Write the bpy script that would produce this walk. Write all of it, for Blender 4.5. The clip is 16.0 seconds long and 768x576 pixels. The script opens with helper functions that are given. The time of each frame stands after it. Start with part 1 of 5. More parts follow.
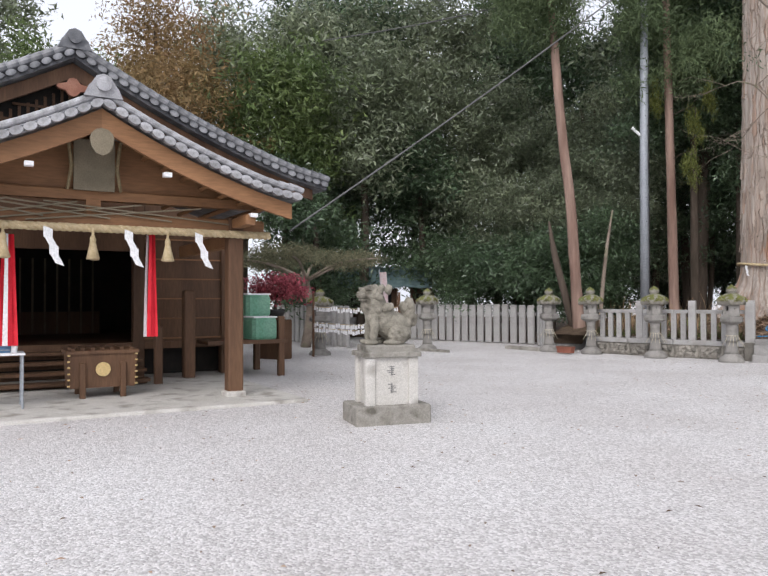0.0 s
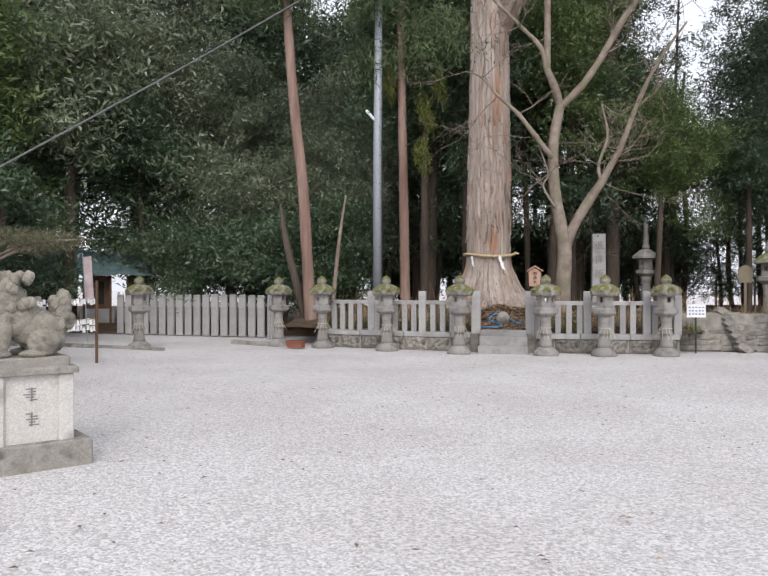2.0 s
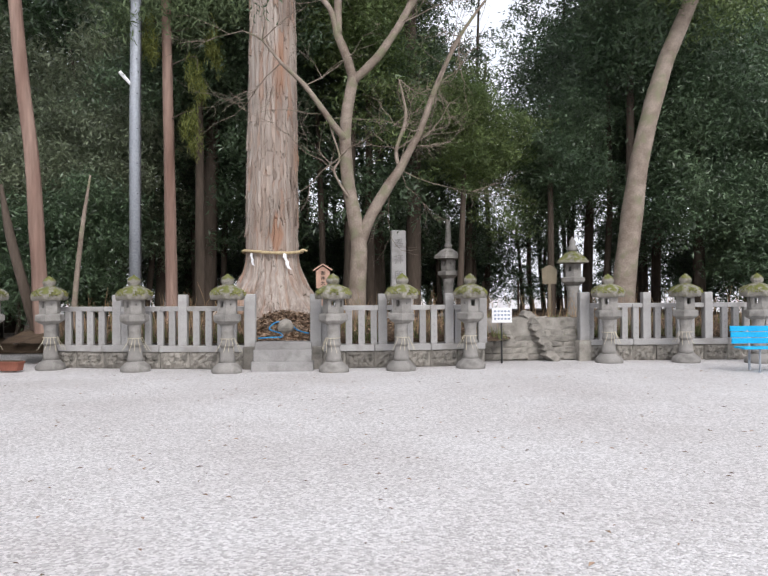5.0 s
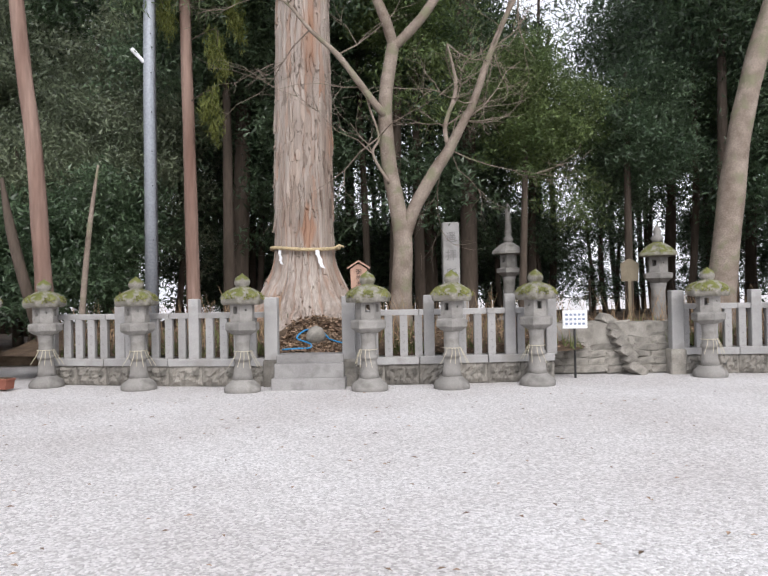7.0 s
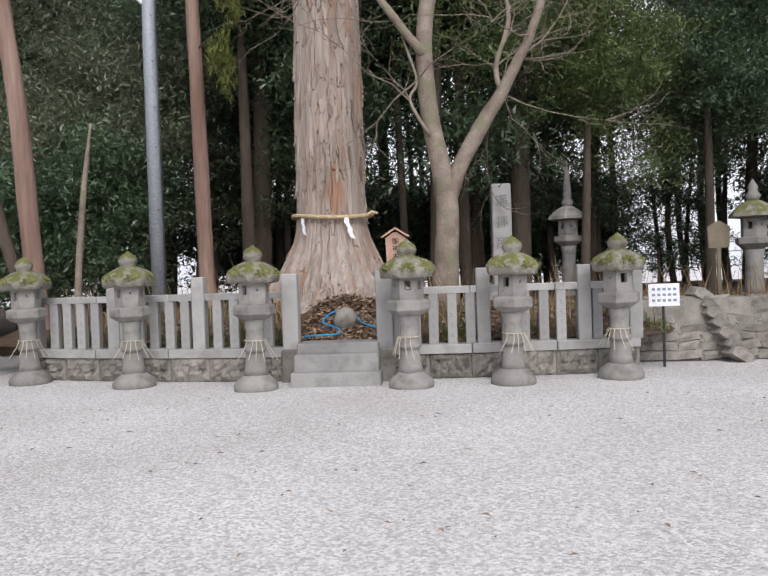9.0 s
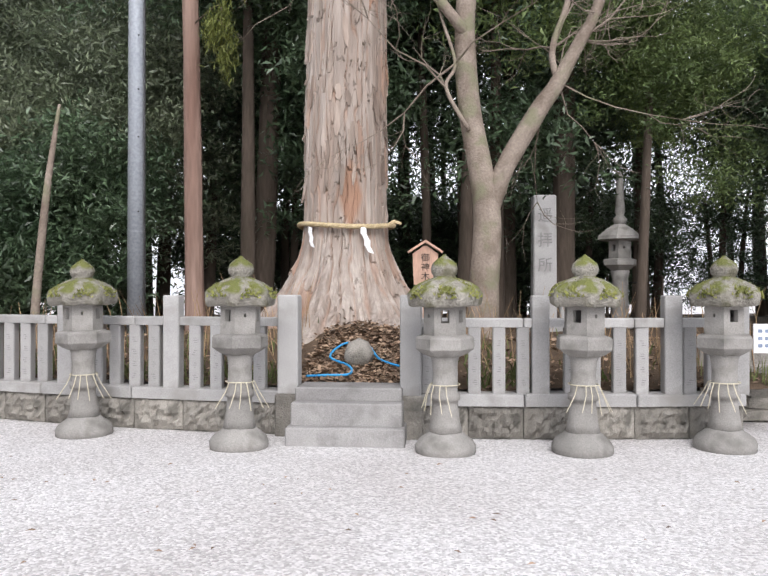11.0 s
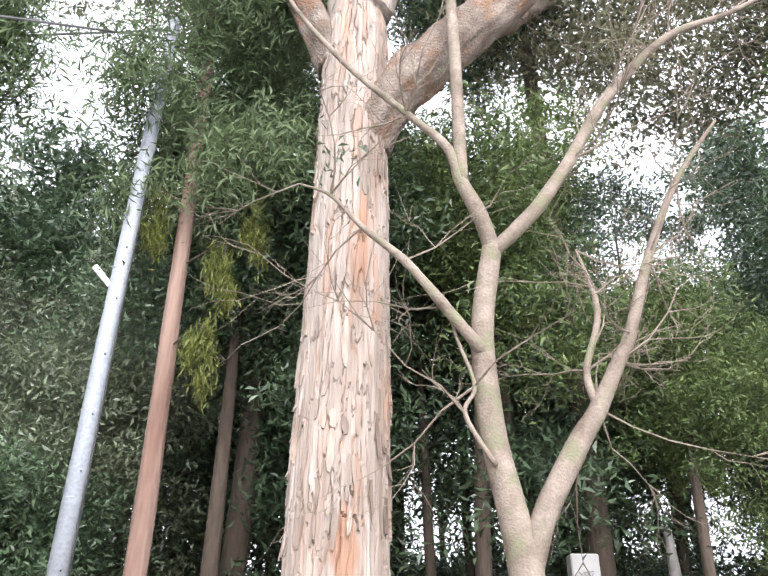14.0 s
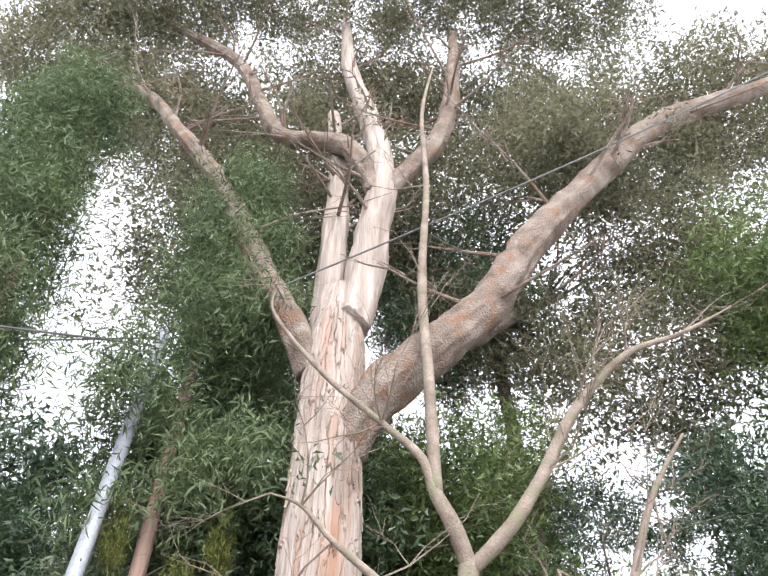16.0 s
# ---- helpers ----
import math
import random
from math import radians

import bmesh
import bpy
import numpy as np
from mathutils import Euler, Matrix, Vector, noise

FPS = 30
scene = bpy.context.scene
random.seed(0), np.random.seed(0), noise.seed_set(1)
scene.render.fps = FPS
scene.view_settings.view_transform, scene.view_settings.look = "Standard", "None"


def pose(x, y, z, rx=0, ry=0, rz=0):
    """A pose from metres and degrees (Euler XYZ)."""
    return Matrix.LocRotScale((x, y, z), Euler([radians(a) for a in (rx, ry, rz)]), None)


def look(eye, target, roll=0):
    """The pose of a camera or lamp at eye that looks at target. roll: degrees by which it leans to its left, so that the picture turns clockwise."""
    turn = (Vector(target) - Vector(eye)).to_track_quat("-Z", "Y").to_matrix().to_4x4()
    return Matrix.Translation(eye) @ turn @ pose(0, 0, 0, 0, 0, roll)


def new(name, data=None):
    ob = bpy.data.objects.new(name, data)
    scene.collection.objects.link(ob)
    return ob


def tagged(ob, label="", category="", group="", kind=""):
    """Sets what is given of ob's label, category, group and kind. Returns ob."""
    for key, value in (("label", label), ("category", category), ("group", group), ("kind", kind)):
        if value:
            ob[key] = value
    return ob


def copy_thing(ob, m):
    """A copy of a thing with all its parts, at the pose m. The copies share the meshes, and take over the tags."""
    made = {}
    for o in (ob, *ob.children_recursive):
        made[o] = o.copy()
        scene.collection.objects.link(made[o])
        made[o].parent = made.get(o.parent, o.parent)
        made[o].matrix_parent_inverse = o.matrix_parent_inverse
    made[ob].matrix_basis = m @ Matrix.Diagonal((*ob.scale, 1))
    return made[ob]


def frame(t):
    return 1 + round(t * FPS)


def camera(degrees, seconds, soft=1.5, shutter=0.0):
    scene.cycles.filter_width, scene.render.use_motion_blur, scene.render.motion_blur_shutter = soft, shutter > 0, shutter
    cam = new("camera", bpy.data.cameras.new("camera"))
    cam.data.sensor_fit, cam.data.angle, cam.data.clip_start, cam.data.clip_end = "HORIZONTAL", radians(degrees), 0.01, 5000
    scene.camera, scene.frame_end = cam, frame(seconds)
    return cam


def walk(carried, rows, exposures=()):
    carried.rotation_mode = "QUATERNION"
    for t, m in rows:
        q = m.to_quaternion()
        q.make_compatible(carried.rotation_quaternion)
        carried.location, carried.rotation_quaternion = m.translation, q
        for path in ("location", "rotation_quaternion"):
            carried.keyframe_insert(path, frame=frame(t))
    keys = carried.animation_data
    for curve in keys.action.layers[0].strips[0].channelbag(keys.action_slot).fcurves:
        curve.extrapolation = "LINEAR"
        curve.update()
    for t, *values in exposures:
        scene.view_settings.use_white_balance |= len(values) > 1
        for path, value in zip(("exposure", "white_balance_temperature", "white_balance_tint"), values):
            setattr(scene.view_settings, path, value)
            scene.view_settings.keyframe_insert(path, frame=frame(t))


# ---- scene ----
cam = camera(56.4, 16.0)
METRES, EYE, TILT, LEAN, TURN = 14.1, 1.42, 0.895, -0.568, 32.4
ROWS = [
    (0.0, 0.0, 0.0, 0.0, 0.0, 0.06, 0.7),
    (0.5, 0.0083, 0.0356, -0.0017, -4.82, -0.2, 0.7),
    (1.0, 0.0217, 0.066, -0.0021, -10.58, -1.06, -0.08),
    (1.5, 0.0381, 0.0992, -0.0004, -16.64, -1.32, 0.22),
    (2.0, 0.052, 0.1332, 0.0004, -20.42, -1.05, 0.22),
    (2.5, 0.0729, 0.1595, -0.0016, -26.08, -0.96, 1.04),
    (3.0, 0.0943, 0.1939, -0.0034, -28.89, -0.68, 0.78),
    (3.5, 0.1192, 0.2178, -0.0062, -32.41, -0.54, 0.7),
    (4.0, 0.1452, 0.2444, -0.0084, -35.63, -0.43, 0.42),
    (6.5, 0.285, 0.3963, -0.0135, -32.4, -0.68, 0.52),
    (7.0, 0.3087, 0.4279, -0.0133, -30.42, -0.37, 1.05),
    (7.5, 0.3255, 0.4591, -0.0127, -29.47, -0.33, 0.24),
    (8.0, 0.3449, 0.4916, -0.0125, -28.44, -0.1, 0.91),
    (8.5, 0.3595, 0.5257, -0.015, -27.67, -0.33, 1.23),
    (9.0, 0.3793, 0.5595, -0.0171, -27.49, -2.24, 2.03),
    (11.5, 0.4478, 0.7332, -0.0151, -26.72, 0.69, -0.26),
    (12.0, 0.4579, 0.7621, -0.0157, -27.14, 2.52, -0.29),
    (12.5, 0.4687, 0.7845, -0.0159, -27.92, 3.74, -0.21),
    (13.0, 0.4752, 0.8055, -0.0144, -28.1, 8.05, 0.01),
    (13.5, 0.4793, 0.8234, -0.008, -28.17, 17.9, -0.09),
    (14.0, 0.484, 0.8324, -0.0031, -28.28, 27.17, -0.23),
    (14.5, 0.4856, 0.8302, -0.0019, -28.37, 34.43, -0.41),
    (15.0, 0.4844, 0.8247, 0.0031, -28.68, 43.43, -0.45),
    (15.5, 0.4829, 0.8213, 0.0049, -29.19, 47.55, -0.28),
    (16.0, 0.4842, 0.8191, 0.0056, -29.91, 50.35, 0.06),
]
EXPOSURE = [(t, s, k, 12) for t, s, k in ((0.0, 0.0, 6450), (4.0, 0.1, 6440), (8.5, 0.25, 6430), (9.0, 0.05, 6430), (11.3, 0.52, 6410), (12.0, 0.62, 6400), (12.6, 0.74, 6370), (13.0, 0.92, 6330), (14.0, 1.38, 6350), (15.0, 1.32, 6400), (16.0, 1.18, 6400))]
walk(cam, [(t, pose(0, 0, EYE, TILT, LEAN, TURN) @ pose(METRES * x, METRES * y, METRES * z, 90 + pitch, roll, yaw)) for t, x, y, z, yaw, pitch, roll in ROWS], EXPOSURE)

# ---------- world and light: bright overcast afternoon ----------
world = bpy.data.worlds.new("sky")
scene.world = world
world.use_nodes = True
wn = world.node_tree.nodes
wl = world.node_tree.links
sky = wn.new("ShaderNodeTexSky")
sky.sky_type = "NISHITA"
sky.sun_disc = False
sky.sun_elevation, sky.sun_rotation = radians(40), radians(165)
sky.air_density, sky.dust_density, sky.ozone_density = 1.0, 4.0, 1.0
hsv = wn.new("ShaderNodeHueSaturation")
hsv.inputs["Saturation"].default_value = 0.35
wl.new(sky.outputs[0], hsv.inputs["Color"])
cloud = wn.new("ShaderNodeMix")  # an even layer of bright cloud over the clear sky
cloud.data_type = "RGBA"
cloud.inputs["Factor"].default_value = 0.65
cloud.inputs["B"].default_value = (8.5, 8.8, 9.5, 1)
wl.new(hsv.outputs[0], cloud.inputs["A"])
wl.new(cloud.outputs["Result"], wn["Background"].inputs["Color"])
wn["Background"].inputs["Strength"].default_value = 0.15
sun = new("sun", bpy.data.lights.new("sun", "SUN"))
sun.data.energy, sun.data.angle, sun.data.color = 1.4, radians(30), (1.0, 0.97, 0.94)
sun.matrix_world = look((3, -11, 9.5), (0, 0, 0))


# ---------- materials ----------
def mat(name, a, b, rough=0.8, scale=4.0, fine=60.0, bump=0.3, metal=0.0, stretch=(1, 1, 1), stain=None, moss=None, vary=0.0, island=0.0, spec=0.3, through_light=0.0, dist=0.01):
    """Two-tone surface: broad mottling, fine grain, optional stains, moss on upward faces, variation per piece or per leaf."""
    m = bpy.data.materials.new(name)
    m.use_nodes = True
    n, l = m.node_tree.nodes, m.node_tree.links
    p = n["Principled BSDF"]
    p.inputs["Roughness"].default_value, p.inputs["Metallic"].default_value = rough, metal
    p.inputs["Specular IOR Level"].default_value = spec
    co = n.new("ShaderNodeTexCoord")
    mp = n.new("ShaderNodeMapping")
    mp.inputs["Scale"].default_value = stretch
    l.new(co.outputs["Object"], mp.inputs["Vector"])

    def noise_tex(s, detail=4):
        t = n.new("ShaderNodeTexNoise")
        t.inputs["Scale"].default_value, t.inputs["Detail"].default_value = s, detail
        l.new(mp.outputs[0], t.inputs["Vector"])
        return t.outputs["Fac"]

    def ramp(src, lo, hi):
        r = n.new("ShaderNodeMapRange")
        r.inputs["From Min"].default_value, r.inputs["From Max"].default_value = lo, hi
        l.new(src, r.inputs["Value"])
        return r.outputs[0]

    def mix(fac, c1, c2, mode="MIX"):
        x = n.new("ShaderNodeMix")
        x.data_type, x.blend_type = "RGBA", mode
        for sock, v in ((x.inputs["Factor"], fac), (x.inputs["A"], c1), (x.inputs["B"], c2)):
            if isinstance(v, (tuple, list)):
                sock.default_value = (*v, 1)
            elif isinstance(v, float):
                sock.default_value = v
            else:
                l.new(v, sock)
        return x.outputs["Result"]
    broad, grain = noise_tex(scale), noise_tex(fine, 6)
    col = mix(ramp(broad, 0.3, 0.7), a, b)
    col = mix(0.5, col, mix(ramp(grain, 0.3, 0.7), (0.62, 0.62, 0.62), (1.25, 1.25, 1.25)), "MULTIPLY")
    if stain:
        col = mix(ramp(noise_tex(scale * 0.7 + 1.3, 8), 0.52, 0.68), col, stain)
    if moss:
        g = n.new("ShaderNodeNewGeometry")
        sx = n.new("ShaderNodeSeparateXYZ")
        l.new(g.outputs["Normal"], sx.inputs[0])
        mm = n.new("ShaderNodeMath")
        mm.operation = "MULTIPLY"
        l.new(ramp(sx.outputs["Z"], 0.1, 0.5), mm.inputs[0])
        l.new(ramp(noise_tex(9, 8), 0.4, 0.56), mm.inputs[1])
        col = mix(mm.outputs[0], col, moss)
    if vary or island:
        if vary:
            src = n.new("ShaderNodeObjectInfo").outputs["Random"]
        else:
            src = n.new("ShaderNodeNewGeometry").outputs["Random Per Island"]
        r = n.new("ShaderNodeMapRange")
        k = vary or island
        r.inputs["To Min"].default_value, r.inputs["To Max"].default_value = 1 - k, 1 + k
        l.new(src, r.inputs["Value"])
        cc = n.new("ShaderNodeCombineColor")
        for i in range(3):
            l.new(r.outputs[0], cc.inputs[i])
        col = mix(1.0, col, cc.outputs[0], "MULTIPLY")
    l.new(col, p.inputs["Base Color"])
    if bump:
        bp = n.new("ShaderNodeBump")
        bp.inputs["Strength"].default_value, bp.inputs["Distance"].default_value = bump, dist
        l.new(grain, bp.inputs["Height"])
        l.new(bp.outputs[0], p.inputs["Normal"])
    if through_light:
        tr = n.new("ShaderNodeBsdfTranslucent")
        l.new(col, tr.inputs["Color"])
        ms = n.new("ShaderNodeMixShader")
        ms.inputs[0].default_value = through_light
        l.new(p.outputs[0], ms.inputs[1])
        l.new(tr.outputs[0], ms.inputs[2])
        l.new(ms.outputs[0], n["Material Output"].inputs["Surface"])
    return m


STONE = mat("grey_granite", (0.33, 0.322, 0.315), (0.43, 0.422, 0.412), 0.85, 2.2, 110, 0.3, stain=(0.27, 0.26, 0.245), vary=0.12)
LANTERN = mat("weathered_stone", (0.22, 0.21, 0.195), (0.33, 0.315, 0.295), 0.9, 3, 90, 0.5, stain=(0.16, 0.152, 0.138), vary=0.12)
MOSSY = mat("mossy_stone", (0.22, 0.205, 0.175), (0.36, 0.34, 0.3), 0.95, 6, 50, 0.9, stain=(0.15, 0.14, 0.1), moss=(0.15, 0.16, 0.05), vary=0.1, dist=0.03)
PALE = mat("pale_stone", (0.52, 0.5, 0.46), (0.62, 0.6, 0.57), 0.8, 2.5, 70, 0.25, stain=(0.3, 0.28, 0.25))
DARKSTAIN = mat("stained_stone", (0.2, 0.187, 0.16), (0.4, 0.38, 0.345), 0.9, 5, 70, 0.5, stain=(0.13, 0.12, 0.1))
CARVED = mat("carved_lion_stone", (0.2, 0.185, 0.15), (0.36, 0.335, 0.28), 0.92, 7, 60, 0.8, stain=(0.11, 0.1, 0.08), dist=0.02)
GRASS = mat("bank_grass", (0.1, 0.14, 0.045), (0.22, 0.24, 0.1), 0.7, 2, 20, 0, island=0.4, through_light=0.3)
MOSS = mat("moss_tuft", (0.14, 0.15, 0.04), (0.27, 0.27, 0.09), 0.95, 6, 30, 0, island=0.4)
RUBBLE = mat("rubble_stone", (0.22, 0.205, 0.18), (0.38, 0.355, 0.315), 0.95, 4, 60, 0.8, stain=(0.14, 0.132, 0.115), vary=0.25, dist=0.02)
SOIL = mat("soil", (0.075, 0.05, 0.033), (0.15, 0.105, 0.07), 1.0, 3, 40, 0.9, dist=0.03)
LITTER = mat("dry_leaves", (0.17, 0.11, 0.075), (0.36, 0.26, 0.18), 0.9, 5, 30, 0, island=0.6)
WOOD = mat("dark_wood", (0.085, 0.045, 0.026), (0.15, 0.082, 0.046), 0.6, 3, 40, 0.35, stretch=(1, 1, 0.15), vary=0.15)
WOODX = mat("brown_beam_wood", (0.2, 0.098, 0.045), (0.3, 0.155, 0.075), 0.6, 2, 40, 0.35, stretch=(0.15, 1, 1), vary=0.12)
TILE = mat("grey_roof_tile", (0.10, 0.105, 0.115), (0.19, 0.195, 0.21), 0.5, 5, 60, 0.3, stain=(0.3, 0.3, 0.31), vary=0.25)
TILELIGHT = mat("pale_verge_tile", (0.33, 0.33, 0.35), (0.5, 0.5, 0.52), 0.55, 6, 60, 0.3, stain=(0.2, 0.2, 0.2), vary=0.2)
STRAW = mat("straw", (0.48, 0.37, 0.21), (0.62, 0.51, 0.33), 0.9, 20, 120, 0.8, vary=0.1)
PAPER = mat("white_paper", (0.78, 0.78, 0.8), (0.84, 0.84, 0.85), 0.7, 3, 40, 0.1)
RED = mat("red_cloth", (0.62, 0.015, 0.03), (0.75, 0.03, 0.05), 0.7, 4, 80, 0.2)
BLUE = mat("blue_paint", (0.0, 0.33, 0.62), (0.01, 0.42, 0.72), 0.45, 3, 40, 0.1)
STEEL = mat("galvanised_steel", (0.31, 0.335, 0.37), (0.37, 0.395, 0.43), 0.55, 1.5, 25, 0.05, metal=0.2)
DARKMETAL = mat("dark_metal", (0.04, 0.04, 0.04), (0.08, 0.08, 0.08), 0.5, 5, 60, 0.1, metal=0.6)
BRASS = mat("gold_leaf", (0.62, 0.45, 0.2), (0.74, 0.56, 0.28), 0.45, 5, 40, 0.2, metal=0.4)
GREENBOX = mat("green_plastic", (0.16, 0.42, 0.27), (0.32, 0.58, 0.43), 0.35, 3, 30, 0.1, through_light=0.3)
COPPER = mat("green_copper_roof", (0.08, 0.13, 0.14), (0.16, 0.23, 0.23), 0.6, 3, 40, 0.2)
PLAQUEWOOD = mat("new_wood", (0.4, 0.245, 0.18), (0.52, 0.335, 0.25), 0.7, 4, 60, 0.2, stretch=(1, 1, 0.2))
OLDBOARD = mat("old_board", (0.17, 0.145, 0.1), (0.25, 0.21, 0.15), 0.8, 4, 60, 0.3)
INK = mat("ink", (0.02, 0.02, 0.02), (0.04, 0.035, 0.03), 0.8, 5, 40, 0)
CUT = mat("engraving", (0.22, 0.215, 0.21), (0.27, 0.265, 0.26), 0.9, 5, 40, 0)
# near-black colour that holds the shade of unlit recesses and openings
BLACK = mat("interior_shade_black", (0.012, 0.011, 0.01), (0.03, 0.025, 0.02), 0.7, 3, 40, 0)
HOSE = mat("blue_hose", (0.03, 0.25, 0.55), (0.05, 0.33, 0.62), 0.4, 5, 40, 0)
FLAKE = mat("bark_flake", (0.21, 0.155, 0.125), (0.4, 0.335, 0.285), 0.95, 3, 20, 0.8, stretch=(1, 1, 0.15), island=0.3, dist=0.03)
LIMBBARK = mat("limb_bark", (0.15, 0.112, 0.088), (0.35, 0.295, 0.25), 0.95, 2.6, 26, 1.0, stain=(0.25, 0.15, 0.1), dist=0.06)
STEPSTONE = mat("step_stone", (0.25, 0.24, 0.235), (0.35, 0.34, 0.33), 0.85, 3, 80, 0.4, stain=(0.18, 0.175, 0.165), vary=0.1)
PALESTRAW = mat("pale_straw", (0.5, 0.45, 0.33), (0.6, 0.55, 0.43), 0.9, 20, 120, 0.3)
CEDARBARK = mat("cedar_bark", (0.19, 0.115, 0.09), (0.34, 0.24, 0.195), 0.95, 3, 14, 1.0, stretch=(1, 1, 0.12), dist=0.03)
GREYBARK = mat("smooth_grey_bark", (0.17, 0.132, 0.103), (0.33, 0.275, 0.228), 0.9, 3.5, 34, 0.7, stain=(0.2, 0.19, 0.125), dist=0.02)
# dark bark; on grove trunks the colour also carries the shade under the trees
DARKBARK = mat("dark_shaded_bark", (0.07, 0.055, 0.042), (0.13, 0.1, 0.08), 0.95, 3, 20, 0.8, stretch=(1, 1, 0.2), dist=0.03)
LEAF = mat("evergreen_leaf", (0.055, 0.095, 0.05), (0.12, 0.175, 0.095), 0.32, 0.6, 6, 0, island=0.5, spec=0.5, through_light=0.22)
LEAFLIGHT = mat("light_leaf", (0.09, 0.14, 0.05), (0.18, 0.235, 0.085), 0.4, 0.6, 6, 0, island=0.45, spec=0.45, through_light=0.3)
LEAFGREY = mat("grey_green_leaf", (0.15, 0.185, 0.115), (0.25, 0.285, 0.18), 0.32, 0.6, 6, 0, island=0.45, spec=0.5, through_light=0.25)
NEEDLE = mat("conifer_needle", (0.09, 0.13, 0.062), (0.155, 0.205, 0.1), 0.6, 0.6, 6, 0, island=0.4, through_light=0.25)
BROWNLEAF = mat("autumn_leaf", (0.24, 0.14, 0.07), (0.33, 0.25, 0.12), 0.6, 0.6, 6, 0, island=0.4, through_light=0.35)
PINKLEAF = mat("pink_blossom", (0.4, 0.07, 0.11), (0.55, 0.18, 0.2), 0.6, 2, 10, 0, island=0.45, through_light=0.3)
STEM = mat("dry_stem", (0.22, 0.14, 0.08), (0.38, 0.27, 0.16), 0.9, 2, 20, 0, island=0.4)


def gravel_material():
    m = bpy.data.materials.new("white_gravel")
    m.use_nodes = True
    n, l = m.node_tree.nodes, m.node_tree.links
    p = n["Principled BSDF"]
    p.inputs["Roughness"].default_value = 0.9
    co = n.new("ShaderNodeTexCoord")
    v = n.new("ShaderNodeTexVoronoi")
    v.inputs["Scale"].default_value = 58
    l.new(co.outputs["Object"], v.inputs["Vector"])
    r = n.new("ShaderNodeValToRGB")
    r.color_ramp.elements[0].color, r.color_ramp.elements[1].color = (0.43, 0.415, 0.41, 1), (0.82, 0.8, 0.8, 1)
    sc = n.new("ShaderNodeSeparateColor")
    l.new(v.outputs["Color"], sc.inputs[0])
    l.new(sc.outputs[0], r.inputs[0])
    big = n.new("ShaderNodeTexNoise")
    big.inputs["Scale"].default_value, big.inputs["Detail"].default_value = 0.5, 6
    l.new(co.outputs["Object"], big.inputs["Vector"])
    r2 = n.new("ShaderNodeValToRGB")
    r2.color_ramp.elements[0].position, r2.color_ramp.elements[1].position = 0.3, 0.7
    r2.color_ramp.elements[0].color, r2.color_ramp.elements[1].color = (0.84, 0.82, 0.81, 1), (1, 1, 1, 1)
    l.new(big.outputs["Fac"], r2.inputs[0])
    x = n.new("ShaderNodeMix")
    x.data_type, x.blend_type = "RGBA", "MULTIPLY"
    x.inputs["Factor"].default_value = 1
    l.new(r.outputs[0], x.inputs["A"])
    l.new(r2.outputs[0], x.inputs["B"])
    l.new(x.outputs["Result"], p.inputs["Base Color"])
    b = n.new("ShaderNodeBump")
    b.invert = True
    b.inputs["Strength"].default_value, b.inputs["Distance"].default_value = 0.6, 0.012
    l.new(v.outputs["Distance"], b.inputs["Height"])
    l.new(b.outputs[0], p.inputs["Normal"])
    return m


GRAVEL = gravel_material()


def plated_bark(name, old_a, old_b, fresh, fibre=(1, 1, 0.07)):
    """Grey weathered bark plates; the stored tone of each plate turns it towards freshly peeled red-brown."""
    m = mat(name, old_a, old_b, 0.95, 5, 22, 0.9, stretch=fibre, dist=0.03)
    n, l = m.node_tree.nodes, m.node_tree.links
    p = n["Principled BSDF"]
    old = p.inputs["Base Color"].links[0].from_socket
    at = n.new("ShaderNodeAttribute")
    at.attribute_name = "tone"
    x = n.new("ShaderNodeMix")
    x.data_type = "RGBA"
    x.inputs["B"].default_value = (*fresh, 1)
    l.new(at.outputs["Fac"], x.inputs["Factor"])
    l.new(old, x.inputs["A"])
    l.new(x.outputs["Result"], p.inputs["Base Color"])
    return m


BARK = plated_bark("cypress_bark", (0.27, 0.215, 0.18), (0.47, 0.415, 0.37), (0.33, 0.19, 0.125))


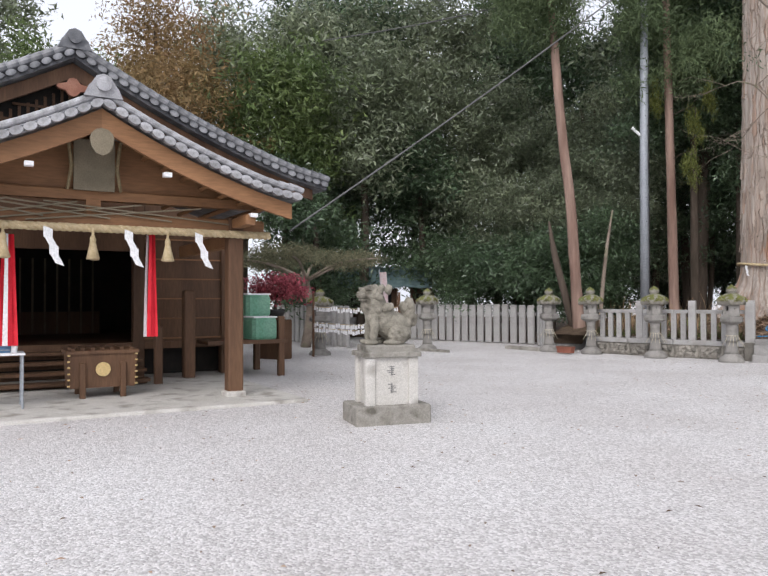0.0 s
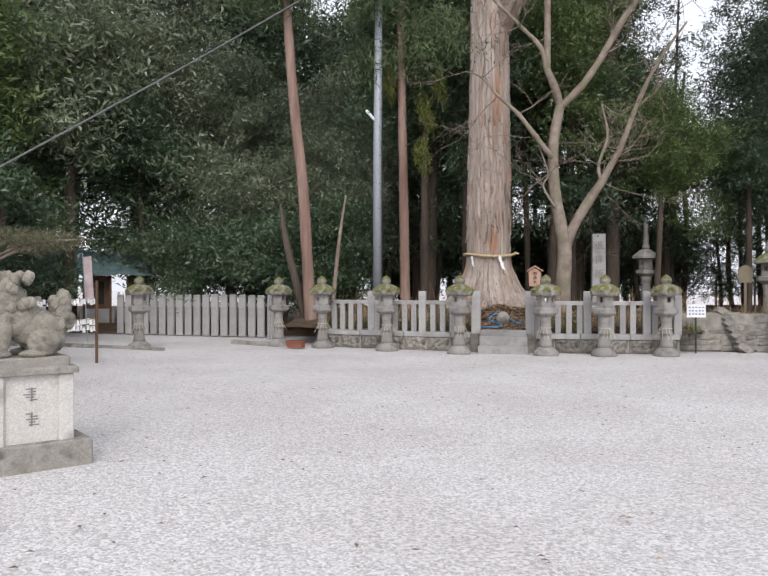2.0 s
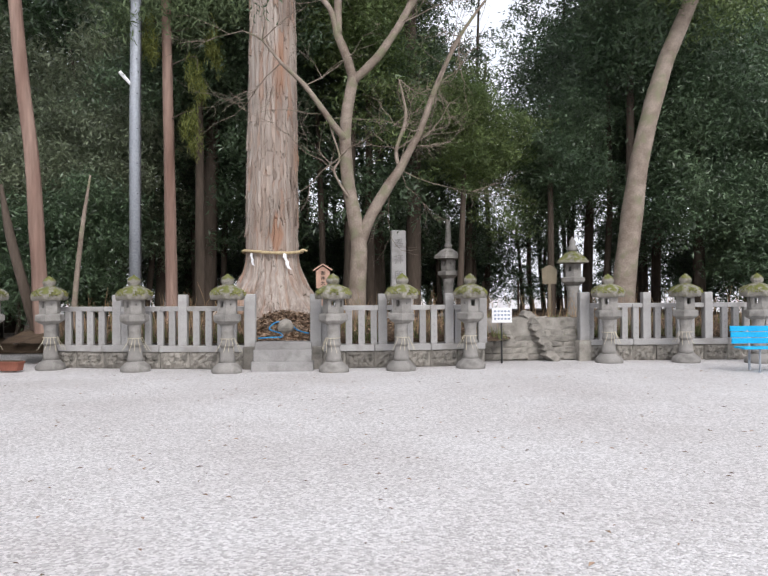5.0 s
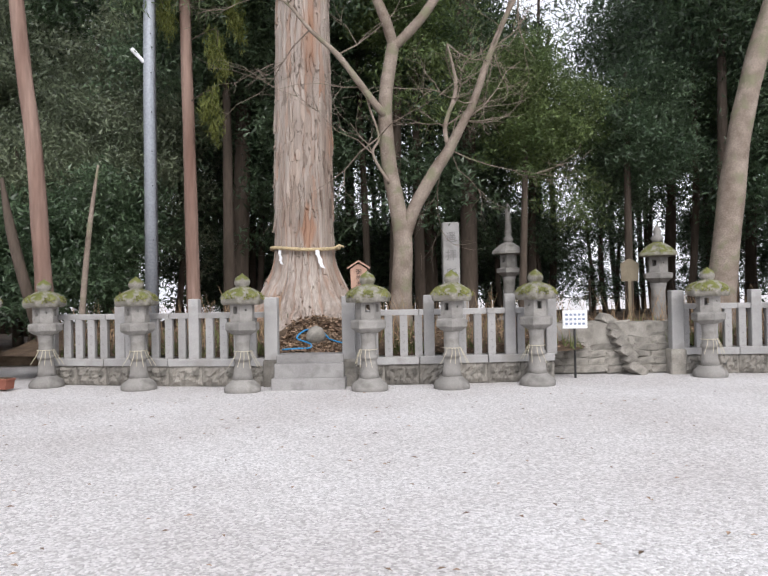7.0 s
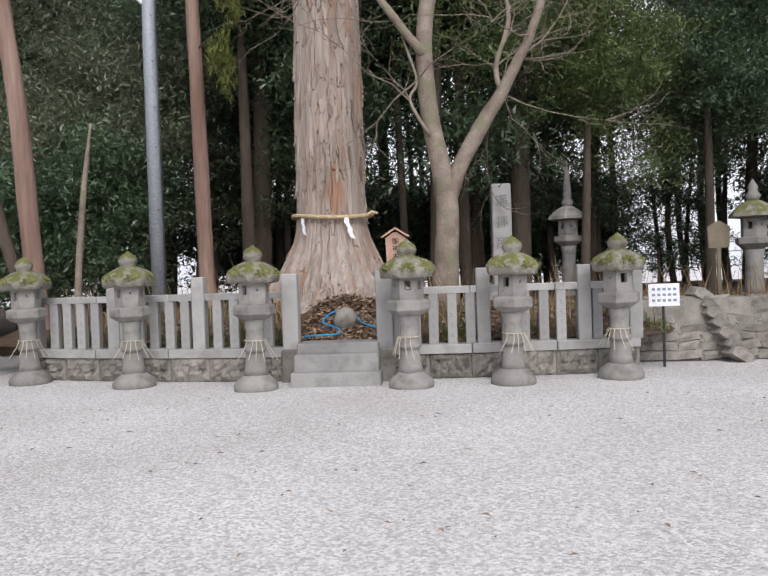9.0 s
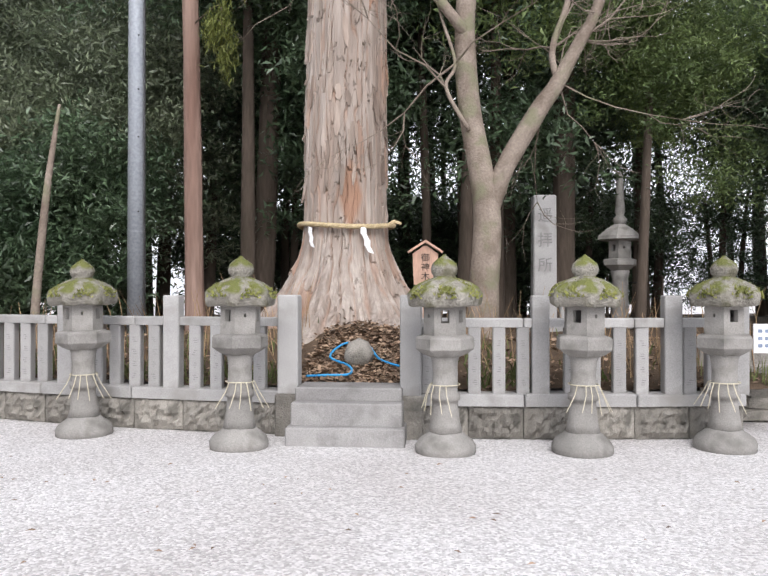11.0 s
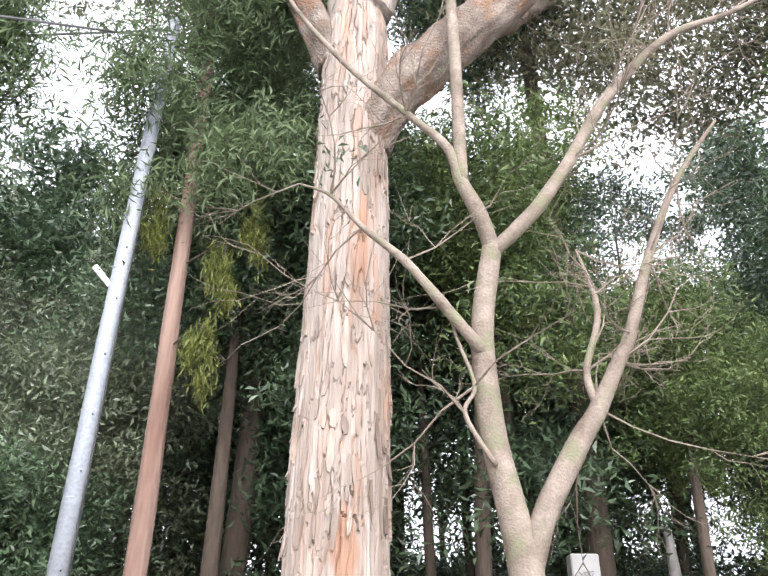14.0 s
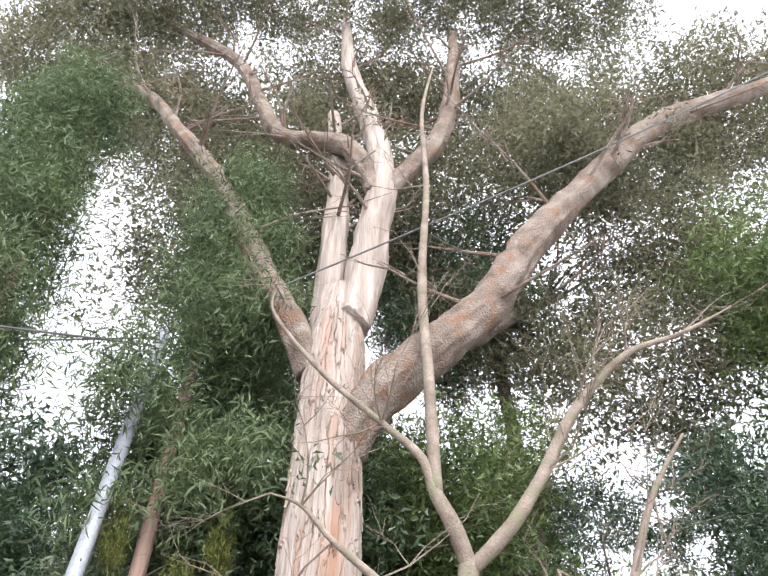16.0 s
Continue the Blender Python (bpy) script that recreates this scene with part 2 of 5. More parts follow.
# ---------- mesh building ----------
class Shape:
    """Collects vertices and faces of one part."""

    def __init__(self):
        self.v, self.f = [], []

    def add(self, verts, faces):
        k = len(self.v)
        self.v += [tuple(p) for p in verts]
        self.f += [tuple(i + k for i in q) for q in faces]
        return self

    def box(self, x, y, z, sx, sy, sz, turn=0.0, taper=1.0, bevel=0.0):
        """A block with its base centre at (x, y, z); chamfered vertical and top edges."""
        c, s = math.cos(radians(turn)), math.sin(radians(turn))
        b = min(bevel, sx / 3, sy / 3, sz / 3)

        def ring(hx, hy, zz, k):
            pts = [(-hx + k, -hy), (hx - k, -hy), (hx, -hy + k), (hx, hy - k), (hx - k, hy), (-hx + k, hy), (-hx, hy - k), (-hx, -hy + k)] if k else [(-hx, -hy), (hx, -hy), (hx, hy), (-hx, hy)]
            return [(x + a * c - d * s, y + a * s + d * c, zz) for a, d in pts]
        hx, hy = sx / 2, sy / 2
        rings = [ring(hx, hy, z, b)]
        if b:
            rings += [ring(hx * taper, hy * taper, z + sz - b, b), ring(hx * taper - b, hy * taper - b, z + sz, b * 0.5)]
        else:
            rings += [ring(hx * taper, hy * taper, z + sz, 0)]
        return self.rings(rings)

    def rings(self, rings, caps=True):
        n = len(rings[0])
        verts = [p for r in rings for p in r]
        faces = [(i * n + j, i * n + (j + 1) % n, (i + 1) * n + (j + 1) % n, (i + 1) * n + j) for i in range(len(rings) - 1) for j in range(n)]
        if caps:
            faces += [tuple(range(n))[::-1], tuple(range((len(rings) - 1) * n, len(rings) * n))]
        return self.add(verts, faces)

    def lathe(self, profile, n=6, cx=0, cy=0, turn=0.0, wob=0.0):
        rings = []
        for r, z in profile:
            rings.append([(cx + r * (1 + random.uniform(-wob, wob)) * math.cos(turn + 2 * math.pi * j / n), cy + r * (1 + random.uniform(-wob, wob)) * math.sin(turn + 2 * math.pi * j / n), z + random.uniform(-wob, wob) * 0.2) for j in range(n)])
        return self.rings(rings)

    def tube(self, pts, radii, n=8, steps=1, wob=0.0):
        P = [Vector(p) for p in pts]
        if steps > 1:
            Q, R = [], []
            for i in range(len(P) - 1):
                p0, p1, p2, p3 = P[max(i - 1, 0)], P[i], P[i + 1], P[min(i + 2, len(P) - 1)]
                for k in range(steps):
                    t = k / steps
                    Q.append(0.5 * ((2 * p1) + (p2 - p0) * t + (2 * p0 - 5 * p1 + 4 * p2 - p3) * t * t + (3 * p1 - p0 - 3 * p2 + p3) * t ** 3))
                    R.append(radii[i] * (1 - t) + radii[i + 1] * t)
            P, radii = Q + [P[-1]], R + [radii[-1]]
        rings = []
        side = Vector((1, 0, 0))
        for i, p in enumerate(P):
            d = (P[min(i + 1, len(P) - 1)] - P[max(i - 1, 0)]).normalized()
            if abs(d.dot(side)) > 0.95:
                side = Vector((0, 1, 0))
            a = (side - d * side.dot(d)).normalized()
            b = d.cross(a)
            side = a
            ring = []
            for j in range(n):
                th = 2 * math.pi * j / n
                o = a * math.cos(th) + b * math.sin(th)
                k = 1
                if wob:
                    q = p + o * radii[i]
                    k = 1 + wob * noise.noise(Vector((q.x * 4, q.y * 4, q.z * 1.0)))
                    if n >= 20:
                        k += 0.2 * abs(noise.noise(Vector((o.x * 5, o.y * 5 + o.z * 5, q.length * 0.8)))) ** 0.7 + 0.09 * noise.noise(Vector((o.x * 11 + 4, o.y * 11 + o.z * 11, q.length * 1.7)))
                ring.append(p + o * radii[i] * k)
            rings.append(ring)
        return self.rings(rings)

    def mesh(self, name, material, smooth=False):
        me = bpy.data.meshes.new(name)
        me.from_pydata(self.v, [], self.f)
        if smooth:
            me.polygons.foreach_set("use_smooth", [True] * len(me.polygons))
        me.materials.append(material)
        me.update()
        return me


def part(name, shape, material, parent=None, label="", smooth=False, at=None):
    me = shape if isinstance(shape, bpy.types.Mesh) else shape.mesh(name, material, smooth)
    ob = new(name, me)
    if parent:
        ob.parent = parent
    if at is not None:
        ob.matrix_basis = at
    if label:
        ob["label"] = label
    return ob


def thing(name, label, category, at=None, group="", kind=""):
    ob = new(name)
    ob.empty_display_size = 0.2
    if at is not None:
        ob.matrix_basis = at
    return tagged(ob, label, category, group, kind)


def leaf_mesh(name, material, blobs, count, size, spread=0.45, seed=1, droop=0.0, slim=0.45, clump=26, three=False):
    """A crown of single folded leaves in clumps; blobs: (x, y, z, rx, ry, rz) ellipsoids."""
    rng = np.random.default_rng(seed)
    vol = np.array([b[3] * b[4] * b[5] for b in blobs]) ** 0.7
    vol = vol / vol.sum()
    cents = []
    for b, w in zip(blobs, vol):
        k = max(3, int(count * w / clump))
        d = rng.normal(size=(k, 3))
        d /= np.linalg.norm(d, axis=1)[:, None]
        r = rng.uniform(0.25, 1.0, k) ** 0.5
        r *= 1 + 0.25 * rng.normal(size=k)
        cents.append(np.array(b[:3]) + d * r[:, None] * np.array(b[3:]))
    cents = np.concatenate(cents)
    pick = rng.integers(0, len(cents), count)
    pos = cents[pick] + rng.normal(size=(count, 3)) * np.array([spread, spread, spread * (0.6 + droop)])
    nrm = rng.normal(size=(count, 3)) + np.array([0, 0, 0.8])
    nrm /= np.linalg.norm(nrm, axis=1)[:, None]
    ax = rng.normal(size=(count, 3)) + np.array([0, 0, -1.5 * droop])
    ax -= nrm * (ax * nrm).sum(1)[:, None]
    ax /= np.linalg.norm(ax, axis=1)[:, None]
    sd = np.cross(nrm, ax)
    s = size * rng.uniform(0.6, 1.3, count)[:, None]
    quad = np.stack([pos - ax * s, pos + sd * s * slim + nrm * s * 0.12, pos + ax * s, pos - sd * s * slim + nrm * s * 0.12], 1).reshape(-1, 3)
    me = bpy.data.meshes.new(name)
    idx = np.arange(count * 4).reshape(-1, 4)
    if three:  # narrow three-cornered leaflets for dense, distant foliage
        quad = np.stack([pos - ax * s, pos + sd * s * slim * 1.1 + ax * s * 0.15 + nrm * s * 0.15, pos + ax * s], 1).reshape(-1, 3)
        idx = np.arange(count * 3).reshape(-1, 3)
    me.from_pydata(quad.tolist(), [], idx.tolist())
    me.materials.append(material)
    me.update()
    return me


# ---------- ground ----------
def ground():
    s = Shape()
    xs = [-300, -60, -30] + [i * 0.5 for i in range(-40, 31)] + [30, 60, 300]
    ys = [-300, -60, -20] + [i * 0.5 for i in range(-6, 60)] + [60, 100, 300]
    V = [(x, y, 0.018 * noise.noise(Vector((x * 0.5, y * 0.5, 0))) if abs(x) < 25 and -8 < y < 18 else -0.03) for y in ys for x in xs]
    n = len(xs)
    F = [(j * n + i, j * n + i + 1, (j + 1) * n + i + 1, (j + 1) * n + i) for j in range(len(ys) - 1) for i in range(n - 1)]
    s.add(V, F)
    tagged(part("ground", s, GRAVEL, smooth=True), "pale grey-white gravel of the shrine precinct", "ground", kind="structure")


def front_line(x):
    """The bowed line of the fence's front face."""
    return 18.72 + 0.028 * (x + 0.6) ** 2 if x < 3.3 else 19.75 - 0.02 * (x - 5)


def terrace_height(x, y):
    f = front_line(x)
    h = 0.40 + 0.36 * min(1, max(0, (y - f) / 2.2))
    d = math.hypot(x + 1.65, y - 22.0)
    h += 0.35 * max(0, 1 - d / 2.6)
    return h + 0.05 * noise.noise(Vector((x * 1.7, y * 1.7, 3)))


def terrace():
    s = Shape()
    xs = [-7.0 + i * 0.25 for i in range(77)]
    rows = []
    K = 40
    for i in range(K + 1):
        t = i / K
        rows.append(t)
    V = []
    for t in rows:
        for x in xs:
            y = front_line(x) + 0.22 + t * t * 14
            V.append((x, y, terrace_height(x, y)))
    n = len(xs)
    F = [(j * n + i, j * n + i + 1, (j + 1) * n + i + 1, (j + 1) * n + i) for j in range(K) for i in range(n - 1)]
    s.add(V, F)
    tagged(part("terrace_ground", s, SOIL, smooth=True), "raised bank of dark soil under the trees", "ground", kind="structure")
    s = Shape()
    xs = [-40 + i for i in range(34)]
    V = [(x, y, -0.01 if k == 0 else 0.25 + 0.1 * noise.noise(Vector((x, y, 0)))) for k, y in enumerate((22.9, 23.6, 30, 45)) for x in xs]
    n = len(xs)
    s.add(V, [(j * n + i, j * n + i + 1, (j + 1) * n + i + 1, (j + 1) * n + i) for j in range(3) for i in range(n - 1)])
    tagged(part("forest_ground", s, SOIL, smooth=True), "dark leaf-covered soil of the grove", "ground", kind="structure")


ground()
terrace()


# ---------- stone lanterns ----------
def hex_ring(r, z, turn=0.0, n=6):
    return [(r * math.cos(turn + 2 * math.pi * j / n), r * math.sin(turn + 2 * math.pi * j / n), z) for j in range(n)]


def firebox(r, z0, z1, open_faces=(0, 2, 3, 5)):
    """Six-sided chamber with square windows cut through."""
    s = Shape()
    for j in range(6):
        a0, a1 = 2 * math.pi * j / 6, 2 * math.pi * (j + 1) / 6
        o0, o1 = Vector((r * math.cos(a0), r * math.sin(a0), 0)), Vector((r * math.cos(a1), r * math.sin(a1), 0))
        i0, i1 = o0 * 0.72, o1 * 0.72
        u0, u1 = (0.3, 0.7) if j in open_faces else (0.44, 0.56)
        k0, k1 = (0.4, 0.78) if j in open_faces else (0.55, 0.66)

        def P(a, b, u, k):
            q = a.lerp(b, u)
            return (q.x, q.y, z0 + (z1 - z0) * k)
        us, ks = (0, u0, u1, 1), (0, k0, k1, 1)
        V = [P(o0, o1, u, k) for k in ks for u in us] + [P(i0, i1, u, k) for k in ks for u in us]
        F = []
        for row in range(3):
            for c in range(3):
                if row == 1 and c == 1:
                    continue
                q = row * 4 + c
                F += [(q, q + 1, q + 5, q + 4), (q + 16 + 4, q + 16 + 5, q + 17, q + 16)]
        hole = (5, 6, 10, 9)
        for e in range(4):
            p, q = hole[e], hole[(e + 1) % 4]
            F.append((p, p + 16, q + 16, q))
        s.add(V, F)
    return s


def welded(me):
    bm = bmesh.new()
    bm.from_mesh(me)
    bmesh.ops.remove_doubles(bm, verts=bm.verts, dist=0.0005)
    bm.to_mesh(me)
    bm.free()
    return me


def stone_lantern(at, k=1.0, extra=0.0):
    t = thing("stone_lantern", "weathered grey stone lantern with mossy roof and straw rope", "stone lantern", at, "row of stone lanterns along the fence")
    part("foot", Shape().lathe([(0.27, -0.05), (0.275, 0.03), (0.25, 0.08), (0.17, 0.14), (0.15, 0.16)], 18, wob=0.02), LANTERN, t, smooth=True)
    part("shaft", Shape().lathe([(0.155, 0.15), (0.135, 0.24), (0.115, 0.4), (0.115, 0.44), (0.135, 0.445), (0.135, 0.5), (0.115, 0.505), (0.11, 0.7), (0.12, 0.8), (0.135, 0.84)], 18), LANTERN, t, smooth=True)
    part("platform", Shape().lathe([(0.13, 0.83), (0.2, 0.86), (0.255, 0.9), (0.265, 0.91), (0.265, 1.0), (0.25, 1.02), (0.19, 1.035)], 6, wob=0.01), LANTERN, t)
    part("firebox", welded(firebox(0.19, 1.03, 1.32).mesh("firebox", LANTERN)), LANTERN, t)
    rings = []
    for r, z in ((0.17, 1.3), (0.29, 1.29), (0.315, 1.305), (0.325, 1.36), (0.325, 1.405), (0.305, 1.44), (0.27, 1.475), (0.22, 1.505), (0.16, 1.53), (0.1, 1.55)):
        ring = []
        for j in range(48):
            th = 2 * math.pi * j / 48
            f = (th % (math.pi / 3)) - math.pi / 6
            rr = r * 0.9 / math.cos(f) * (1 + 0.07 * noise.noise(Vector((math.cos(th) * 5, math.sin(th) * 5, z * 12))) + 0.03 * noise.noise(Vector((math.cos(th) * 14, math.sin(th) * 14, z * 30))))
            ring.append((rr * math.cos(th), rr * math.sin(th), z + 0.022 * noise.noise(Vector((math.cos(th) * 6 * r, math.sin(th) * 6 * r, 5)))))
        rings.append(ring)
    part("roof", Shape().rings(rings), MOSSY, t, "moss-covered stone roof", smooth=True)
    part("finial", Shape().lathe([(0.1, 1.53), (0.105, 1.555), (0.092, 1.565), (0.113, 1.59), (0.122, 1.63), (0.108, 1.675), (0.07, 1.71), (0.03, 1.735), (0.01, 1.755)], 18, wob=0.03), MOSSY, t, smooth=True)
    tufts = Shape()
    for q in range(900):
        an, rr = random.uniform(0, 6.283), 0.32 * math.sqrt(random.random())
        if noise.noise(Vector((math.cos(an) * rr * 9, math.sin(an) * rr * 9, 2))) < -0.12:
            continue
        zz = 1.55 - 1.25 * rr * rr + (-0.05 * random.random() if rr > 0.28 else 0)
        x, y, e = rr * math.cos(an), rr * math.sin(an), random.uniform(0.008, 0.02)
        dx, dy = random.uniform(-0.02, 0.02) + 0.03 * rr * math.cos(an), random.uniform(-0.02, 0.02) + 0.03 * rr * math.sin(an)
        tufts.add([(x - e, y, zz - 0.02), (x + e * 0.5, y - e, zz - 0.02), (x + e * 0.5, y + e, zz - 0.02), (x + dx, y + dy, zz + random.uniform(0.002, 0.014))], [(0, 1, 3), (1, 2, 3), (2, 0, 3)])
    part("moss", tufts, MOSS, t, "yellow-green moss tufts")["kind"] = "stuff"
    rope = part("straw_rope", Shape().tube([(0.135 * math.cos(a), 0.135 * math.sin(a), 0.585) for a in [2 * math.pi * i / 16 for i in range(17)]], [0.005] * 17, 5), PALESTRAW, t, "thin pale straw rope")
    for a in (-150, -118, -100, -78, -50, -28):
        ca, sa = math.cos(radians(a)), math.sin(radians(a))
        part("straw_strand", Shape().tube([(0.137 * ca, 0.137 * sa, 0.585), (0.18 * ca, 0.17 * sa, 0.5), (0.29 * ca, 0.19 * sa, 0.34 + 0.02 * math.sin(a))], [0.005, 0.005, 0.004], 4), PALESTRAW, rope)
    return t


LANTERNS = [(-6.85, 19.2), (-5.52, 18.88), (-3.8, 18.38), (-2.07, 17.95), (-0.17, 17.93), (1.05, 18.05), (2.37, 18.32), (5.28, 19.1), (6.8, 19.0), (8.15, 18.75), (9.6, 18.7)]
TURNS = [8, 34, 26, 31, -58, 28, -50, 30, -62, 25, 12]
first = stone_lantern(pose(LANTERNS[0][0], LANTERNS[0][1] + 0.2, 0, 0, 0, TURNS[0]))
for (x, y), turn in zip(LANTERNS[1:], TURNS[1:]):
    copy_thing(first, pose(x * 1.012, y + 0.24, 0, random.uniform(-0.6, 0.6), random.uniform(-0.8, 0.8), turn))


# ---------- stone fence ----------
POST = Shape().box(0, 0, 0, 0.17, 0.17, 0.98, bevel=0.012).mesh("post", STONE)
BAL = Shape().box(0, 0, 0, 0.125, 0.11, 0.665, bevel=0.01).mesh("baluster", STONE)
GATEPOST = Shape().box(0, 0, 0, 0.21, 0.2, 0.99, bevel=0.014).mesh("gate_post", STONE)
STONES = []
for i in range(8):
    s = Shape()
    w, h = 0.3 + 0.02 * i, 0.13
    s.rings([[(x * w / 2 * k + random.uniform(-0.02, 0.02), y + random.uniform(-0.012, 0.012), z * h / 2 * k + random.uniform(-0.012, 0.012)) for x, z in ((-1, -0.8), (-0.7, -1), (0.8, -1), (1, -0.6), (0.95, 0.8), (0.6, 1), (-0.8, 0.95), (-1, 0.5))] for y, k in ((0.15, 1.0), (-0.02, 0.98), (-0.05, 0.8))])
    STONES.append(s.mesh("stone", RUBBLE))


ROCKS = []
for i in range(6):
    s = Shape()
    rows, cols = 10, 22
    V = []
    for j in range(rows):
        for c in range(cols):
            x, z = c / (cols - 1) - 0.5, (j / (rows - 1) - 0.5) * 0.33
            edge = min(1, 6 * min(0.5 - abs(x), (0.165 - abs(z)) * 2.2) + 0.15)
            V.append((x, -0.06 * edge * (1 + 1.1 * noise.noise(Vector((x * 6 + i * 7, z * 12, i))) + 0.6 * noise.noise(Vector((x * 17, z * 30 + i * 3, i)))), z + (0.03 * noise.noise(Vector((x * 7, i * 5, 1))) if 0 < j < rows - 1 else 0)))
    s.add(V, [(j * cols + c, j * cols + c + 1, (j + 1) * cols + c + 1, (j + 1) * cols + c) for j in range(rows - 1) for c in range(cols - 1)])
    s.box(0, 0.06, -0.165, 1.0, 0.11, 0.32)
    ROCKS.append(s.mesh("base_stone", RUBBLE))


def fence(x0, x1, posts, end_left=False, end_right=False):
    t = thing("stone_fence", "grey granite balustrade fence on a low rubble wall", "fence", kind="structure")
    n = max(2, int((x1 - x0) / 0.5))
    for i in range(n):
        a, b = x0 + (x1 - x0) * i / n, x0 + (x1 - x0) * (i + 1) / n
        ya, yb = front_line(a) + 0.1, front_line(b) + 0.1
        L, ang = math.hypot(b - a, yb - ya), math.degrees(math.atan2(yb - ya, b - a))
        mx, my = (a + b) / 2, (ya + yb) / 2
        if i % 2 == 0:
            a2 = x0 + (x1 - x0) * min(n, i + 2) / n
            y2 = front_line(a2) + 0.1
            L2, ang2 = math.hypot(a2 - a, y2 - ya), math.degrees(math.atan2(y2 - ya, a2 - a))
            cx, cy = (a + a2) / 2, (ya + y2) / 2
            part("sill_stone", Shape().box(cx, cy, 0.3, L2 - 0.006, 0.26, 0.115 + 0.004 * (i % 4), ang2, bevel=0.012), STONE, t)
            part("top_rail", Shape().box(cx, cy, 1.07, L2 - 0.004, 0.13, 0.09, ang2, bevel=0.012), STONE, t)
            part("core", Shape().box(cx, cy + 0.06, -0.1, L2, 0.2, 0.36, ang2), RUBBLE, t)
        part("base_stone", random.choice(ROCKS), RUBBLE, t, at=pose(mx, my - 0.06 + random.uniform(-0.015, 0.015), 0.14, 0, random.uniform(-2, 2), ang) @ Matrix.Diagonal((L * 0.985, 1, 1, 1)))
    px = sorted(posts)
    for x in px:
        part("post", POST, STONE, t, at=pose(x, front_line(x) + 0.085, 0.405, 0, 0, random.uniform(-1, 1)))
    x = x0 + 0.14
    while x < x1 - 0.1:
        if all(abs(x - p) > 0.13 for p in px):
            part("baluster", BAL, STONE, t, at=pose(x + random.uniform(-0.008, 0.008), front_line(x) + 0.1, 0.41, 0, 0, random.uniform(-1.5, 1.5)))
        x += 0.235
    for on, gx in ((end_left, x0 - 0.02), (end_right, x1 + 0.02)):
        if on:
            part("gate_post", GATEPOST, STONE, t, at=pose(gx, front_line(gx) + 0.05, 0.4))
            part("pier_stone", Shape().box(gx, front_line(gx) + 0.09, -0.05, 0.26, 0.3, 0.449, bevel=0.02), RUBBLE, t)
    # carved names, too worn to read, as short dark strokes
    for x in [x0 + 0.14 + 0.235 * i for i in range(int((x1 - x0 - 0.2) / 0.235))]:
        for z in (0.5, 0.63, 0.76, 0.89):
            k = Shape()
            for j in range(3):
                k.box(x + random.uniform(-0.012, 0.012), front_line(x) + 0.0435, z + 0.022 * j, random.uniform(0.02, 0.045), 0.004, 0.006, 0)
            if all(abs(x - p) > 0.13 for p in px):
                part("carved_mark", k, CUT, t)
    return t


fence(-5.75, -1.78, (-5.7, -4.35, -3.05), end_right=True)
fence(-0.5, 2.75, (0.75, 2.05, 2.72), end_left=True)
fence(5.0, 10.5, (6.3, 7.6, 8.9, 10.2), end_left=True)

# steps up to the sacred tree
st = thing("stone_steps", "three worn grey granite steps", "steps", kind="structure")
part("step", Shape().box(-1.12, 18.55, -0.05, 1.13, 0.56, 0.195, 1, bevel=0.012), STEPSTONE, st)
part("step", Shape().box(-1.12, 18.62, 0.147, 1.07, 0.5, 0.215, 1, bevel=0.012), STEPSTONE, st)
part("step", Shape().box(-1.12, 18.76, 0.364, 1.05, 0.44, 0.125, 0, bevel=0.012), STEPSTONE, st)

# dry-stone retaining wall beside the sign
t = thing("retaining_wall", "low dry-laid wall of rough brown-grey stones", "stone wall", kind="structure")
part("core", Shape().box(3.9, 20.25, -0.1, 2.5, 0.5, 0.95), RUBBLE, t)
for row in range(7):
    x = 2.75
    while x < 5.0:
        m = random.choice(STONES)
        part("stone", m, RUBBLE, t, at=pose(x + 0.15, 19.97 + row * 0.02 + random.uniform(-0.02, 0.02), 0.06 + row * 0.125, random.uniform(-5, 5), random.uniform(-8, 8), random.uniform(-6, 6)) @ Matrix.Diagonal((1.25, 1, 1, 1)))
        x += random.uniform(0.3, 0.46)
edge = thing("ramp_edging", "slanting row of rough stones edging the bank", "stones", kind="structure")
for i in range(7):
    part("stone", random.choice(STONES), RUBBLE, edge, at=pose(4.3 - i * 0.06, 19.72 + i * 0.06, 0.06 + i * 0.135, 0, 35, 20) @ Matrix.Diagonal((0.8, 1.3, 1.3, 1)))
pt = thing("terracotta_planter", "reddish terracotta trough planter on the gravel", "planter", pose(-6.15, 18.7, 0, 0, 0, -12))
CLAY = mat("terracotta", (0.2, 0.075, 0.05), (0.28, 0.11, 0.075), 0.8, 5, 60, 0.2)
part("trough", Shape().box(0, 0, 0, 0.4, 0.18, 0.14, taper=1.1), CLAY, pt)
part("rim", Shape().box(0, 0, 0.14, 0.47, 0.23, 0.03, bevel=0.01), CLAY, pt)
part("soil_fill", Shape().box(0, 0, 0.16, 0.4, 0.16, 0.02), SOIL, pt)


# ---------- the sacred cypress ----------
def trunk_radius(z):
    r = 0.60 - 0.0135 * max(0, z - 2.4)
    if z < 2.4:
        r += 0.85 * ((2.4 - z) / 1.7) ** 2.0
    return r


def trunk_axis(z):
    return -1.66 + 0.006 * max(0, z - 6), 22.0


